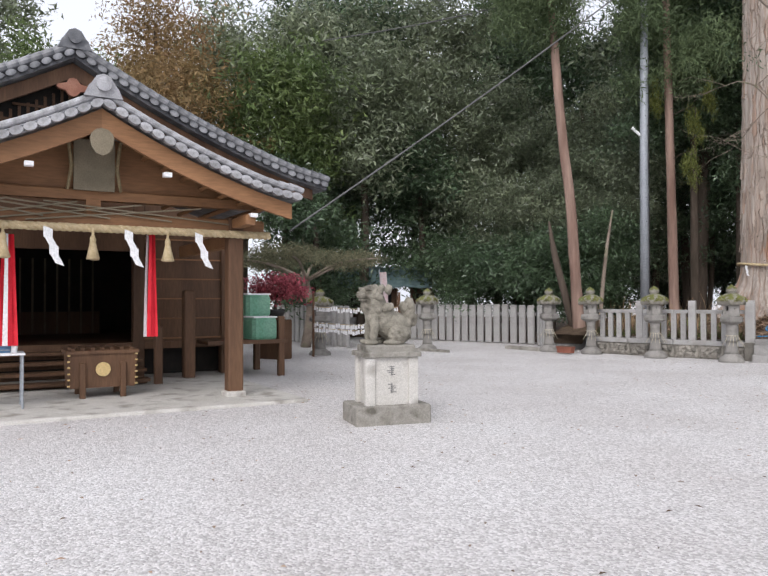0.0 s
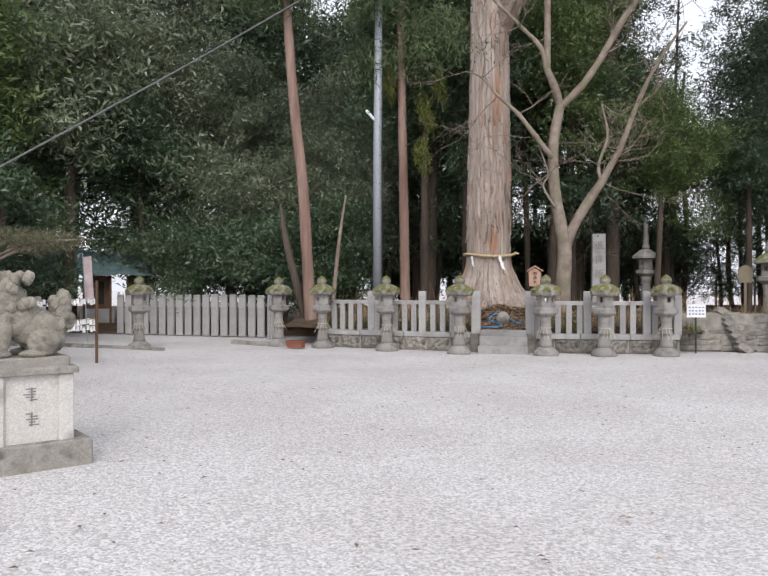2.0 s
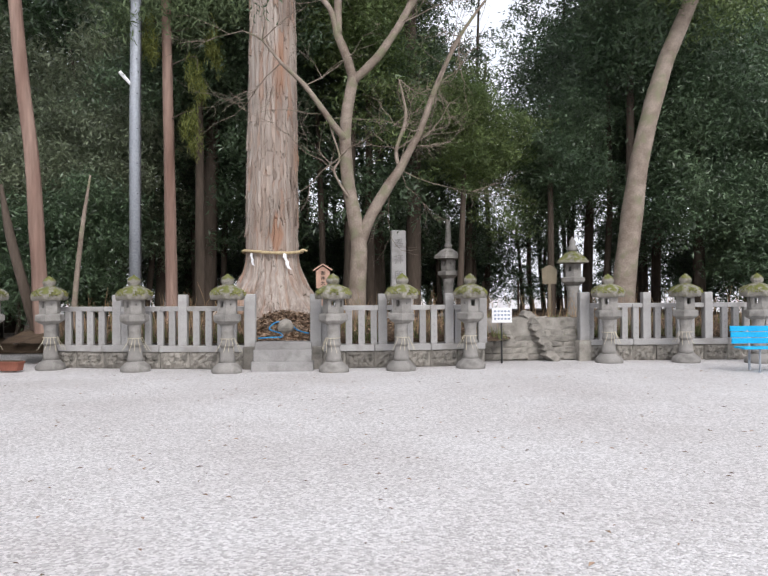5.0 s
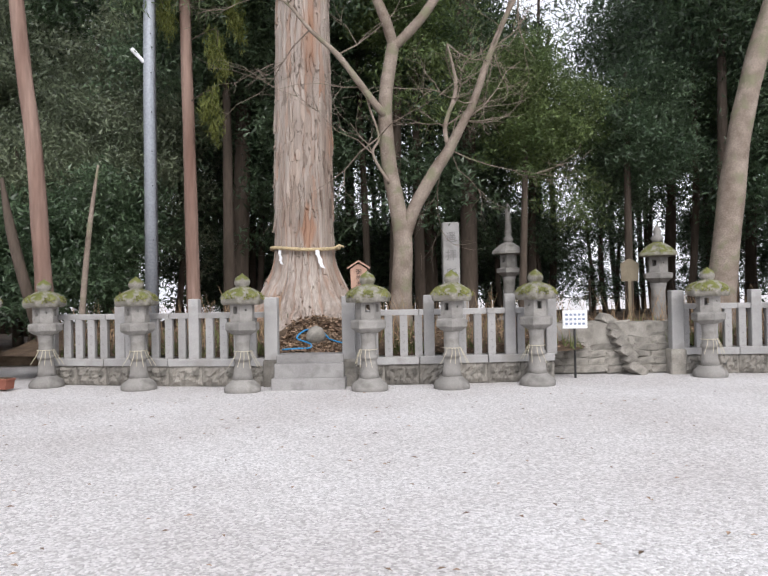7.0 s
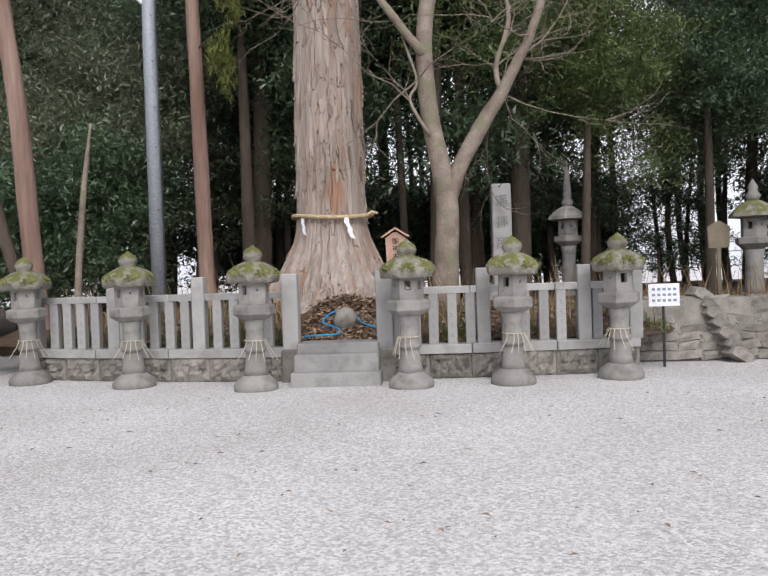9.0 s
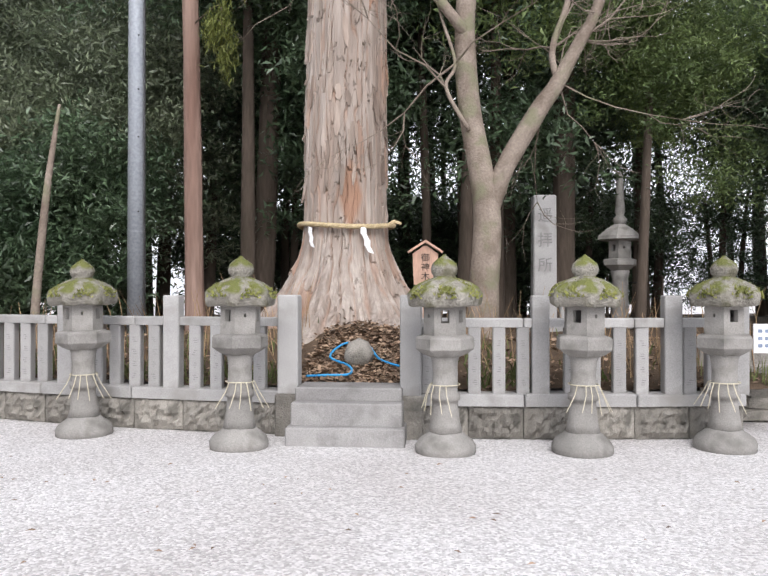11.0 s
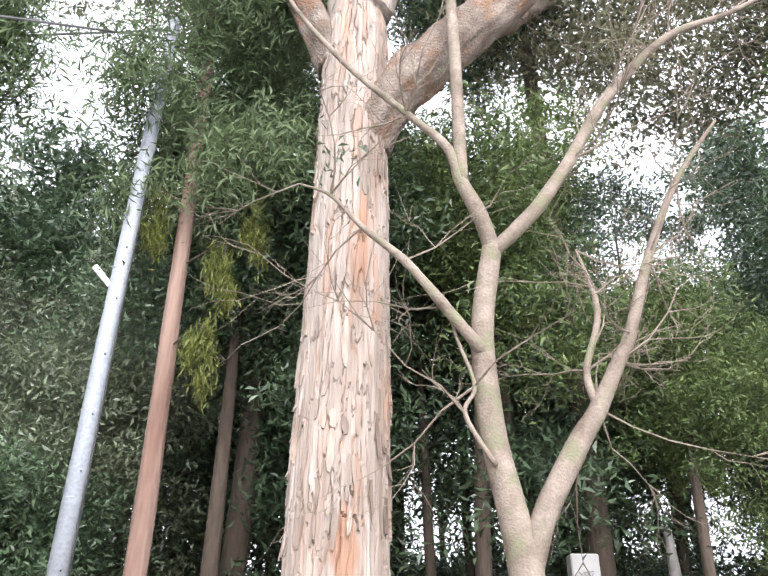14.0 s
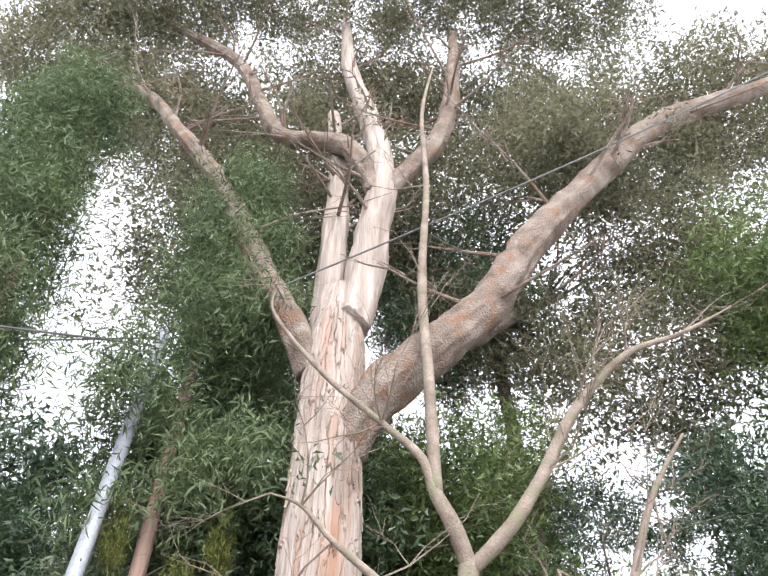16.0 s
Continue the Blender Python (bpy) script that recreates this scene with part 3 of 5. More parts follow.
def sacred_tree():
    t = thing("sacred_cypress", "huge old cypress with peeling red-brown bark and spreading limbs", "tree", pose(-1.66, 22.0, 0.8))
    inv = pose(1.66, -22.0, -0.8)
    s = Shape()
    rings, tones = [], []
    N, M = 300, 430

    def pick(i, j):
        return (math.sin(i * 127.1 + j * 311.7) * 43758.5453) % 1.0
    for i in range(M):
        z = 0.5 + i * 12.0 / M
        cx, cy = trunk_axis(z)
        flare = max(0, (2.3 - z) / 1.6)
        ring = []
        for j in range(N):
            th = 2 * math.pi * j / N
            c, d = math.cos(th), math.sin(th)
            r = trunk_radius(z) * (1 + 0.15 * flare * math.sin(th * 7 + 1.0) + 0.08 * flare * math.sin(th * 13) + 0.06 * noise.noise(Vector((c * 1.2, d * 1.2, z * 0.25))))
            # long plates: wandering vertical cracks, ragged cross breaks, lower lips standing off
            warp = noise.noise(Vector((c * 3, d * 3, z * 0.8))) + 0.35 * noise.noise(Vector((c * 9, d * 9, z * 3.1)))
            u = (th / (2 * math.pi) * 30 + 0.9 * warp) % 30
            col = int(u)
            fu = u - col
            h = 0.45 + 0.8 * pick(col, 3)
            v = z / h + 7 * pick(col, 11) + 0.35 * noise.noise(Vector((c * 14, d * 14, z * 2)))
            row = math.floor(v)
            fv = v - row
            k = pick(col, row)
            edge = min(fu, 1 - fu)
            crack = max(0, 1 - edge / (0.07 + 0.1 * pick(col, row + 50)))
            lip = max(0, 1 - fv / 0.35)
            fine = noise.noise(Vector((c * 22, d * 22, z * 1.5)))
            r += 0.012 * k + 0.028 * lip * k * (1 - crack) - 0.045 * crack * (0.3 + 0.7 * pick(col, 77)) - (0.02 if fv > 0.96 else 0) + 0.012 * abs(fine) + 0.07 * flare * noise.noise(Vector((c * 9, d * 9, z * 0.6))) - 0.06 * min(1, flare) * max(0, 0.25 - abs(noise.noise(Vector((c * 13, d * 13, z * 0.7 + 5))))) / 0.25
            big = noise.noise(Vector((c * 2 + 3, d * 2, z * 0.55)))
            scar = max(0, 1 - abs(z - 2.75) / 0.7 - abs(th - 4.95) / 0.35)
            tones.append(min(0.9, 0.9 * min(1, 2.5 * scar) + max(0.0, (0.5 if k > 0.9 else 0.0) + 1.3 * max(0, big - 0.25) + 0.5 * crack)))
            r *= 1 - 0.45 * max(0, (z - 10.9) / 1.6)
            ring.append((cx + r * c, cy + r * d, z))
        rings.append(ring)
    s.rings(rings)
    me = s.mesh("trunk", BARK)
    me.attributes.new("tone", "FLOAT", "POINT").data.foreach_set("value", tones)
    part("trunk", me, BARK, t, "trunk with fissured fibrous bark", at=inv)
    fl = Shape()
    for k in range(80):
        z = random.uniform(2.8, 10.6) if k > 30 else random.uniform(2.8, 5.0)
        th = math.pi * (1 + random.random())
        w, h = random.uniform(0.015, 0.05), random.uniform(0.15, 0.55)
        r = trunk_radius(z) + random.uniform(0.0, 0.02)
        cx, cy = trunk_axis(z)
        V = []
        flick = random.choice((0.01, 0.02, 0.045))
        skew = random.uniform(-0.02, 0.02)
        for q in range(5):
            zz, rr = z + h / 2 - h * q / 4, r + 0.012 + flick * (q / 4) ** 2
            ww = w * (0.5, 0.9, 1.0, 0.8, 0.35)[q] * random.uniform(0.75, 1.2)
            for sg in (-1, 1):
                an = th + (sg * ww + skew * q / 2) / r
                V += [(cx + rr * math.cos(an), cy + rr * math.sin(an), zz + random.uniform(-0.015, 0.015)), (cx + (rr - 0.02) * math.cos(an), cy + (rr - 0.02) * math.sin(an), zz)]
        F = []
        for q in range(4):
            o = q * 4
            F += [(o, o + 2, o + 6, o + 4), (o, o + 4, o + 5, o + 1), (o + 2, o + 3, o + 7, o + 6)]
        fl.add(V, F + [(16, 18, 19, 17)])
    ob = part("loose_bark", fl, FLAKE, t, "peeling strips of bark", at=inv)
    ob["kind"] = "stuff"
    limbs = []
    limbs.append(([(-1.45, 21.95, 8.6), (-0.9, 21.75, 9.5), (0.1, 21.7, 10.5), (1.1, 21.7, 11.6), (2.1, 21.7, 13.35), (3.6, 21.7, 15.4), (5.8, 21.6, 18.0), (7.5, 21.6, 19.1), (9.6, 21.6, 20.2), (12, 21.6, 22)], [0.34, 0.36, 0.36, 0.33, 0.31, 0.29, 0.27, 0.24, 0.2, 0.1]))
    limbs.append(([(-2.0, 21.95, 10.2), (-2.4, 21.8, 11.3), (-3.0, 21.8, 12.5), (-3.75, 21.8, 14.4), (-4.8, 21.8, 16.8), (-6.2, 21.8, 19.2), (-7.7, 21.8, 21.7), (-9.5, 21.8, 23)], [0.24, 0.24, 0.24, 0.23, 0.21, 0.19, 0.15, 0.08]))
    limbs.append(([(-1.45, 21.95, 11.4), (-1.25, 22, 12.2), (-1.05, 22, 14.3), (-0.85, 22, 16.3), (-1.1, 22, 19.4), (-1.9, 22, 24), (-2.2, 22, 29)], [0.38, 0.36, 0.34, 0.32, 0.28, 0.22, 0.1]))
    limbs.append(([(-1.8, 22.15, 11.2), (-1.85, 22.15, 12.2), (-1.88, 22.2, 14.4), (-1.92, 22.25, 17), (-2.25, 22.3, 21)], [0.32, 0.3, 0.27, 0.24, 0.14]))
    limbs.append(([(-0.9, 22, 15.6), (-0.45, 22, 16.6), (0.55, 22, 18.4), (1.15, 22, 21.4), (1.6, 22, 26.6)], [0.22, 0.22, 0.24, 0.22, 0.12]))
    limbs.append(([(-1.0, 21.9, 15.9), (-1.35, 21.8, 17.2), (-1.95, 21.8, 18.2), (-3.35, 21.8, 18.7), (-4.05, 21.8, 20.2), (-5.3, 21.8, 23.8), (-7, 21.8, 26.2), (-9.8, 21.8, 29.2)], [0.2, 0.24, 0.24, 0.2, 0.19, 0.18, 0.16, 0.08]))
    limbs.append(([(0.1, 21.9, 10.6), (1.0, 23.0, 12.2), (2.2, 24.5, 14.5), (4, 26, 17)], [0.2, 0.2, 0.15, 0.08]))
    for i, (P, R) in enumerate(limbs):
        part("limb", Shape().tube(P, R, 44, 12, wob=0.22), BARK if i in (2, 3) else LIMBBARK, t, smooth=True, at=inv)
    for P, R in limbs:
        for k in range(14):
            i = random.randrange(2, len(P) - 1)
            b = Vector(P[i]).lerp(Vector(P[i + 1]), random.random())
            d = Vector((random.uniform(-1, 1), random.uniform(-1.2, 0.8), random.uniform(-0.3, 1))).normalized()
            L = random.uniform(1.0, 3.0)
            e = b + d * L
            br = Shape().tube([b, b.lerp(e, 0.5) + Vector((random.uniform(-0.2, 0.2), 0, random.uniform(-0.2, 0.3))), e], [0.05, 0.032, 0.012], 6, 4)
            for q in range(4):
                o = b.lerp(e, random.uniform(0.4, 1.0))
                f = o + (d + Vector((random.uniform(-1, 1), random.uniform(-1, 1), random.uniform(-0.8, 0.6)))).normalized() * L * random.uniform(0.25, 0.5)
                br.tube([o, o.lerp(f, 0.5) + Vector((0, 0, random.uniform(-0.1, 0.12))), f], [0.016, 0.011, 0.004], 4)
            part("branch", br, LIMBBARK, t, at=inv)
    blobs = [(-5, 24.2, 22, 3.5, 2.2, 2.2), (-8.5, 23.8, 24.5, 3.2, 2.4, 2.4), (-2, 24.4, 26, 3.4, 2.2, 3), (2.5, 24.4, 24.5, 3.4, 2.2, 2.8), (6.8, 24.2, 21.5, 3.4, 2.4, 2.6), (10, 23.5, 23, 3, 2.4, 2.6), (-2, 21, 30, 6, 3, 2.5), (5, 21, 28, 4.5, 3, 2.5), (-9, 21, 29, 4, 3, 2.5), (-12, 22.5, 27, 3.5, 2.5, 3), (3.5, 22.6, 18, 2.6, 2, 1.8), (-1, 25, 19, 3.5, 2.5, 3), (6.5, 24.5, 16.2, 3, 2, 1.8), (-5.5, 25.0, 17.5, 3, 2.4, 2.4), (4.2, 24.6, 12.6, 2.4, 1.4, 1.5), (7.2, 24.2, 14.0, 2.2, 1.5, 1.6), (2.2, 25.2, 14.6, 2.4, 1.4, 1.6)]
    part("crown", leaf_mesh("crown", LEAFDARK, blobs, 330000, 0.09, 0.3, 5, 0.2, 0.6, 85, True), LEAFDARK, t, at=inv)


LEAFDARK = mat("cypress_foliage", (0.145, 0.15, 0.095), (0.245, 0.235, 0.15), 0.6, 0.5, 6, 0, island=0.4, through_light=0.45)
sacred_tree()

# straw rope round the trunk with paper streamers
rope = thing("shimenawa_rope", "twisted straw rope tied around the tree trunk", "rope", pose(-1.66, 22, 2.35))
for ph in (0, 2.1, 4.2):
    pts = []
    for i in range(141):
        a = 2 * math.pi * i / 140
        r = 0.685 + 0.02 * math.cos(a * 26 + ph)
        pts.append((r * math.cos(a), r * math.sin(a), 0.035 * math.sin(a * 2 + 1) + 0.02 * math.sin(a * 26 + ph)))
    part("strand", Shape().tube(pts, [0.02] * 141, 6), STRAW, rope, smooth=True)
part("rope_end", Shape().tube([(0.62, -0.28, 0.0), (0.72, -0.28, 0.06), (0.82, -0.3, 0.03)], [0.03, 0.03, 0.02], 6), STRAW, rope)


def paper_streamer(at, label="folded white paper streamer hanging from the rope", k=1.0):
    """Zigzag of folded paper leaves."""
    s = Shape()
    x, z = 0.0, 0.0
    for i in range(4):
        w, h = 0.085 * k, 0.11 * k
        dx = 0.035 * k * (1 if i % 2 else -0.6) + 0.02 * k
        y = -0.012 * i
        s.add([(x - w / 2, y, z), (x + w / 2, y, z - 0.03 * k), (x + w / 2 + dx, y - 0.01, z - h - 0.03 * k), (x - w / 2 + dx, y - 0.01, z - h),
               (x - w / 2, y + 0.003, z), (x + w / 2, y + 0.003, z - 0.03 * k), (x + w / 2 + dx, y - 0.007, z - h - 0.03 * k), (x - w / 2 + dx, y - 0.007, z - h)],
              [(0, 1, 2, 3), (7, 6, 5, 4), (0, 4, 5, 1), (2, 6, 7, 3), (1, 5, 6, 2), (3, 7, 4, 0)])
        x, z = x + dx, z - h * 0.8
    ob = part("paper_streamer", s, PAPER, at=at)
    return tagged(ob, label, "paper streamer")


paper_streamer(pose(-2.08, 21.42, 2.33, 0, 0, -30), k=0.75)
paper_streamer(pose(-1.33, 21.36, 2.32, 0, 0, 10), k=0.95)


# ---------- bare forked tree ----------
def forked_tree():
    B = Vector((0.3, 21.25, 0.6))
    t = thing("bare_tree", "leafless grey-barked tree forking low with twisting branches", "tree", Matrix.Translation(B))
    inv = Matrix.Translation(-B)
    main = []
    main.append(([(0.27, 21.3, 0.55), (0.3, 21.3, 1.5), (0.35, 21.3, 2.36), (0.27, 21.3, 3.0), (0.12, 21.3, 3.8), (0.05, 21.25, 4.6), (0.08, 21.2, 5.4), (0.24, 21.1, 6.25)], [0.24, 0.2, 0.19, 0.17, 0.15, 0.14, 0.13, 0.12]))
    main.append(([(0.35, 21.3, 2.4), (0.5, 21.3, 2.9), (0.7, 21.3, 3.3), (1.0, 21.3, 3.8), (1.27, 21.3, 4.2), (1.57, 21.3, 4.75), (1.76, 21.3, 5.1), (2.12, 21.3, 6.1), (2.67, 21.3, 7.25), (3.35, 21.3, 8.2)], [0.14, 0.14, 0.13, 0.12, 0.11, 0.085, 0.075, 0.06, 0.045, 0.02]))
    main.append(([(0.06, 21.2, 4.85), (-0.1, 21.05, 5.0), (-0.45, 21, 5.47), (-0.84, 21, 6.0), (-1.36, 21, 6.5), (-1.78, 21, 7.0), (-2.2, 21, 7.2)], [0.08, 0.075, 0.065, 0.055, 0.04, 0.025, 0.01]))
    main.append(([(0.24, 21.1, 6.15), (0.1, 21, 6.6), (-0.1, 21, 7.1), (-0.27, 21, 7.7), (-0.79, 21, 8.3), (-1.67, 21, 9.3), (-2.56, 21, 10.7), (-2.6, 21, 11.4)], [0.1, 0.1, 0.095, 0.06, 0.05, 0.042, 0.03, 0.012]))
    main.append(([(-0.1, 21, 7.1), (-0.1, 21, 9.0), (-0.1, 21, 11.5), (0.12, 21, 14.6), (0.17, 21, 18), (0.6, 21, 21)], [0.09, 0.085, 0.08, 0.065, 0.05, 0.02]))
    main.append(([(0.24, 21.1, 6.15), (0.81, 21, 6.7), (1.28, 21, 7.4), (1.94, 21, 8.5), (2.88, 21, 9.5), (3.8, 21, 9.9), (4.8, 21, 10.5)], [0.095, 0.09, 0.085, 0.075, 0.055, 0.035, 0.012]))
    main.append(([(1.27, 21.3, 4.2), (1.2, 21.3, 4.65), (1.42, 21.3, 5.4), (1.27, 21.3, 6.25)], [0.05, 0.045, 0.04, 0.012]))
    main.append(([(0.1, 21.15, 3.55), (-0.2, 21.1, 4.1), (-0.08, 21.1, 4.42), (-0.25, 21.1, 5.0), (-0.35, 21.1, 5.4)], [0.028, 0.026, 0.024, 0.02, 0.008]))
    part("trunk", Shape().tube(*main[0], 18, 6, wob=0.12), GREYBARK, t, smooth=True, at=inv)
    for P, R in main[1:]:
        part("branch", Shape().tube(P, R, 12, 6, wob=0.15), GREYBARK, t, smooth=True, at=inv)
    tw = Shape()

    def twig(b, d, L, r, depth):
        pts, p = [b], b
        for i in range(4):
            d = (d + Vector((random.uniform(-0.35, 0.35), random.uniform(-0.35, 0.35), random.uniform(-0.25, 0.3)))).normalized()
            p = p + d * L / 4
            pts.append(p)
        tw.tube(pts, [r, r * 0.8, r * 0.6, r * 0.45, r * 0.2], 4)
        if depth:
            for i in range(random.randrange(3, 6)):
                twig(random.choice(pts[1:]), (d + Vector((random.uniform(-1, 1), random.uniform(-1, 1), random.uniform(-0.7, 0.7)))).normalized(), L * random.uniform(0.45, 0.7), r * 0.5, depth - 1)
    for mi, (P, R) in enumerate(main[1:], 1):
        for k in range(15 if mi in (1, 5) else 5):
            i = random.randrange(max(1, len(P) // 2 - 1), len(P))
            twig(Vector(P[i]), Vector((random.uniform(-0.4, 1), random.uniform(-0.8, 0.8), random.uniform(-0.5, 0.7))).normalized(), random.uniform(0.9, 2.0), min(0.016, R[i] + 0.004), 2)
    part("twig_work", tw, GREYBARK, t, "fine bare twigs", at=inv)


forked_tree()


# ---------- trees of the grove ----------
def straight_tree(pts, radii, material, label, crown=None, crown_at=None, name="tree", leafmat=None, wob=0.12):
    B = Vector(pts[0])
    t = thing(name, label, "tree", Matrix.Translation(B))
    part("trunk", Shape().tube([Vector(p) - B for p in pts], radii, 14, 5, wob=wob), material, t, smooth=True)
    if crown:
        part("crown", crown, leafmat, t, at=crown_at)
    return t


def crown_blobs(rx, rz, k, seed):
    rng = random.Random(seed)
    return [(rng.uniform(-0.6, 0.6) * rx, rng.uniform(-0.6, 0.6) * rx, rng.uniform(-0.75, 0.75) * rz, rx * rng.uniform(0.35, 0.6), rx * rng.uniform(0.35, 0.6), rz * rng.uniform(0.22, 0.4)) for _ in range(k)]


EVER = [leaf_mesh("crown", LEAF, crown_blobs(2.6, 3.4, 15, i), 42000, 0.08, 0.24, i + 10, 0.1, 0.45, 70, True) for i in range(3)]
LIGHT = [leaf_mesh("crown", LEAFLIGHT, crown_blobs(2.8, 3.6, 15, i + 5), 42000, 0.08, 0.24, i + 20, 0.1, 0.45, 70, True) for i in range(2)]
GREY = [leaf_mesh("crown", LEAFGREY, crown_blobs(2.8, 3.6, 15, i + 8), 42000, 0.08, 0.24, i + 25, 0.1, 0.45, 70, True) for i in range(2)]
FAREVER = [leaf_mesh("crown", LEAF, crown_blobs(2.6, 3.4, 15, i), 15000, 0.13, 0.28, i + 110, 0.1, 0.45, 40, True) for i in range(2)]
FARLIGHT = [leaf_mesh("crown", LEAFLIGHT, crown_blobs(2.8, 3.6, 15, i + 5), 15000, 0.13, 0.28, i + 120, 0.1, 0.45, 40, True) for i in range(2)]
FARGREY = [leaf_mesh("crown", LEAFGREY, crown_blobs(2.8, 3.6, 15, i + 8), 15000, 0.13, 0.28, i + 125, 0.1, 0.45, 40, True) for i in range(2)]
BROWN = [leaf_mesh("crown", BROWNLEAF, crown_blobs(2.4, 3.0, 13, 30), 14000, 0.1, 0.3, 31, 0.1, 0.45, 40, True)]
CONE = [leaf_mesh("crown", NEEDLE, [(random.uniform(-1, 1) * (1.35 - i * 0.09), random.uniform(-1, 1) * (1.35 - i * 0.09), i * 0.75, 0.9, 0.9, 0.35) for i in range(13) for _ in range(3)], 60000, 0.11, 0.2, 41 + q, 0.9, 0.2, 60, True) for q in range(2)]
BUSH = [leaf_mesh("crown", LEAF, crown_blobs(1.5, 1.2, 8, i + 50), 11000, 0.07, 0.2, i + 50, 0.1, 0.45, 50, True) for i in range(2)]

# two cedars and the leaning tree close behind the fence
straight_tree([(-6.45, 20.9, 0.4), (-6.55, 20.9, 1.9), (-6.7, 20.9, 4.3), (-6.9, 20.9, 6.0), (-7.1, 20.9, 8.3), (-7.5, 20.9, 14), (-7.7, 20.9, 18)], [0.2, 0.16, 0.15, 0.14, 0.13, 0.09, 0.03], CEDARBARK, "slender leaning cedar with red-brown trunk", CONE[0], pose(-1.5, -0.5, 9.2), "cedar_tree", NEEDLE)
straight_tree([(-4.08, 22.4, 0.6), (-4.1, 22.4, 1.6), (-4.15, 22.4, 4.6), (-4.2, 22.4, 7.5), (-4.3, 22.4, 13), (-4.3, 22.4, 18)], [0.19, 0.145, 0.128, 0.12, 0.09, 0.03], CEDARBARK, "slender cedar with red-brown trunk", CONE[1], pose(0.1, 0.0, 7.4), "cedar_tree", NEEDLE)
straight_tree([(6.4, 21.5, 0.5), (6.5, 21.5, 1.5), (6.77, 21.5, 3.6), (7.04, 21.5, 5.05), (7.5, 21.5, 6.65), (8.2, 21.5, 8.3), (9.4, 21.5, 11)], [0.36, 0.28, 0.235, 0.21, 0.195, 0.17, 0.1], GREYBARK, "leaning broadleaf tree with lichen-grey trunk", LIGHT[0], pose(2.0, 0.5, 11.0), "broadleaf_tree", LEAFLIGHT)
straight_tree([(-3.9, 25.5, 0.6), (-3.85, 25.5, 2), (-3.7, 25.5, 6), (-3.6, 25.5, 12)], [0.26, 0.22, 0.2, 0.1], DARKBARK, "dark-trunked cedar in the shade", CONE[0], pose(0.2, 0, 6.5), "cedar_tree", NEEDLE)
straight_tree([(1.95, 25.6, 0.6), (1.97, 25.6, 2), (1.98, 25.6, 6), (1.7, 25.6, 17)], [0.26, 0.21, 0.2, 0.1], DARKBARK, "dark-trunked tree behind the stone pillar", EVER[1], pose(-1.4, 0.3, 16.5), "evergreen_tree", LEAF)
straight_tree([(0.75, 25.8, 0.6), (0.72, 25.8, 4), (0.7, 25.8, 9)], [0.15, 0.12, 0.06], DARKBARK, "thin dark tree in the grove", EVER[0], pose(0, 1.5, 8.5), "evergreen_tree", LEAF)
straight_tree([(-6.7, 21.3, 0.4), (-6.95, 21, 1.7), (-7.25, 21, 2.9), (-7.4, 21, 3.8)], [0.13, 0.11, 0.09, 0.03], DARKBARK, "short leaning bare leafless tree stem", name="bare_tree")
straight_tree([(-5.85, 21, 0.5), (-5.84, 21, 1.23), (-5.69, 21, 2.74), (-5.5, 21, 4)], [0.07, 0.06, 0.05, 0.02], GREYBARK, "thin grey-stemmed sapling with evergreen leaves", BUSH[0], pose(-0.6, 2.4, 2.6), "sapling", LEAF)

# grove: rows of evergreens, taller and coarser towards the back
GROVE = []
random.seed(7)
for row, (y0, step, zc, sc) in enumerate(((25.0, 2.5, 4.6, 0.95), (28.0, 3.0, 7.2, 1.15), (31.5, 3.4, 10.5, 1.3), (33.5, 3.6, 14.5, 1.35))):
    x = -17.0 - row * 2.5
    while x < 17 + row * 3:
        GROVE.append((x + random.uniform(-0.7, 0.7), y0 + random.uniform(-0.7, 0.7), zc + random.uniform(-0.9, 0.9), sc * random.uniform(0.85, 1.12), row))
        x += step
for x, y, z, k, row in GROVE:
    # the glade to the east lets the sky in; the trunk zone by the sacred tree stays open
    if row == 0 and -4.8 < x < 9.5:
        z += 3.6
    if row == 1 and -4.8 < x < 9.5:
        z += 0.2
    if (row == 2 and 0.6 < x < 9.2) or (row == 0 and x < -12.6) or (row == 3 and 0.8 < x < 9.6) or (row == 2 and -20 < x < -15.2) or (row == 3 and -21.5 < x < -16):
        continue
    if row == 3 and -12.5 < x < -9:
        continue
    if row <= 1 and 1.8 < x < 6.2:
        z, k = 5.2, k * 0.72
    dark = random.random() < (0.8 if x > -6 else 0.3)
    west = x < -5.5
    pool = (EVER if dark else GREY if west else LIGHT) if row < 2 else (FAREVER if dark else FARGREY if west else FARLIGHT)
    me = random.choice(pool)
    lm = me.materials[0]
    lean = random.uniform(-0.4, 0.4)
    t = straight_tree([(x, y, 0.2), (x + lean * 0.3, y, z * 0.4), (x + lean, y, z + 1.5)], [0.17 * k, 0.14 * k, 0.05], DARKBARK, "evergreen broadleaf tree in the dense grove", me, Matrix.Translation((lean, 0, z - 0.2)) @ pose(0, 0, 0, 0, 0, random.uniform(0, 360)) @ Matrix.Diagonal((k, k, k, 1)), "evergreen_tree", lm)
    t["group"] = "evergreens of the grove"
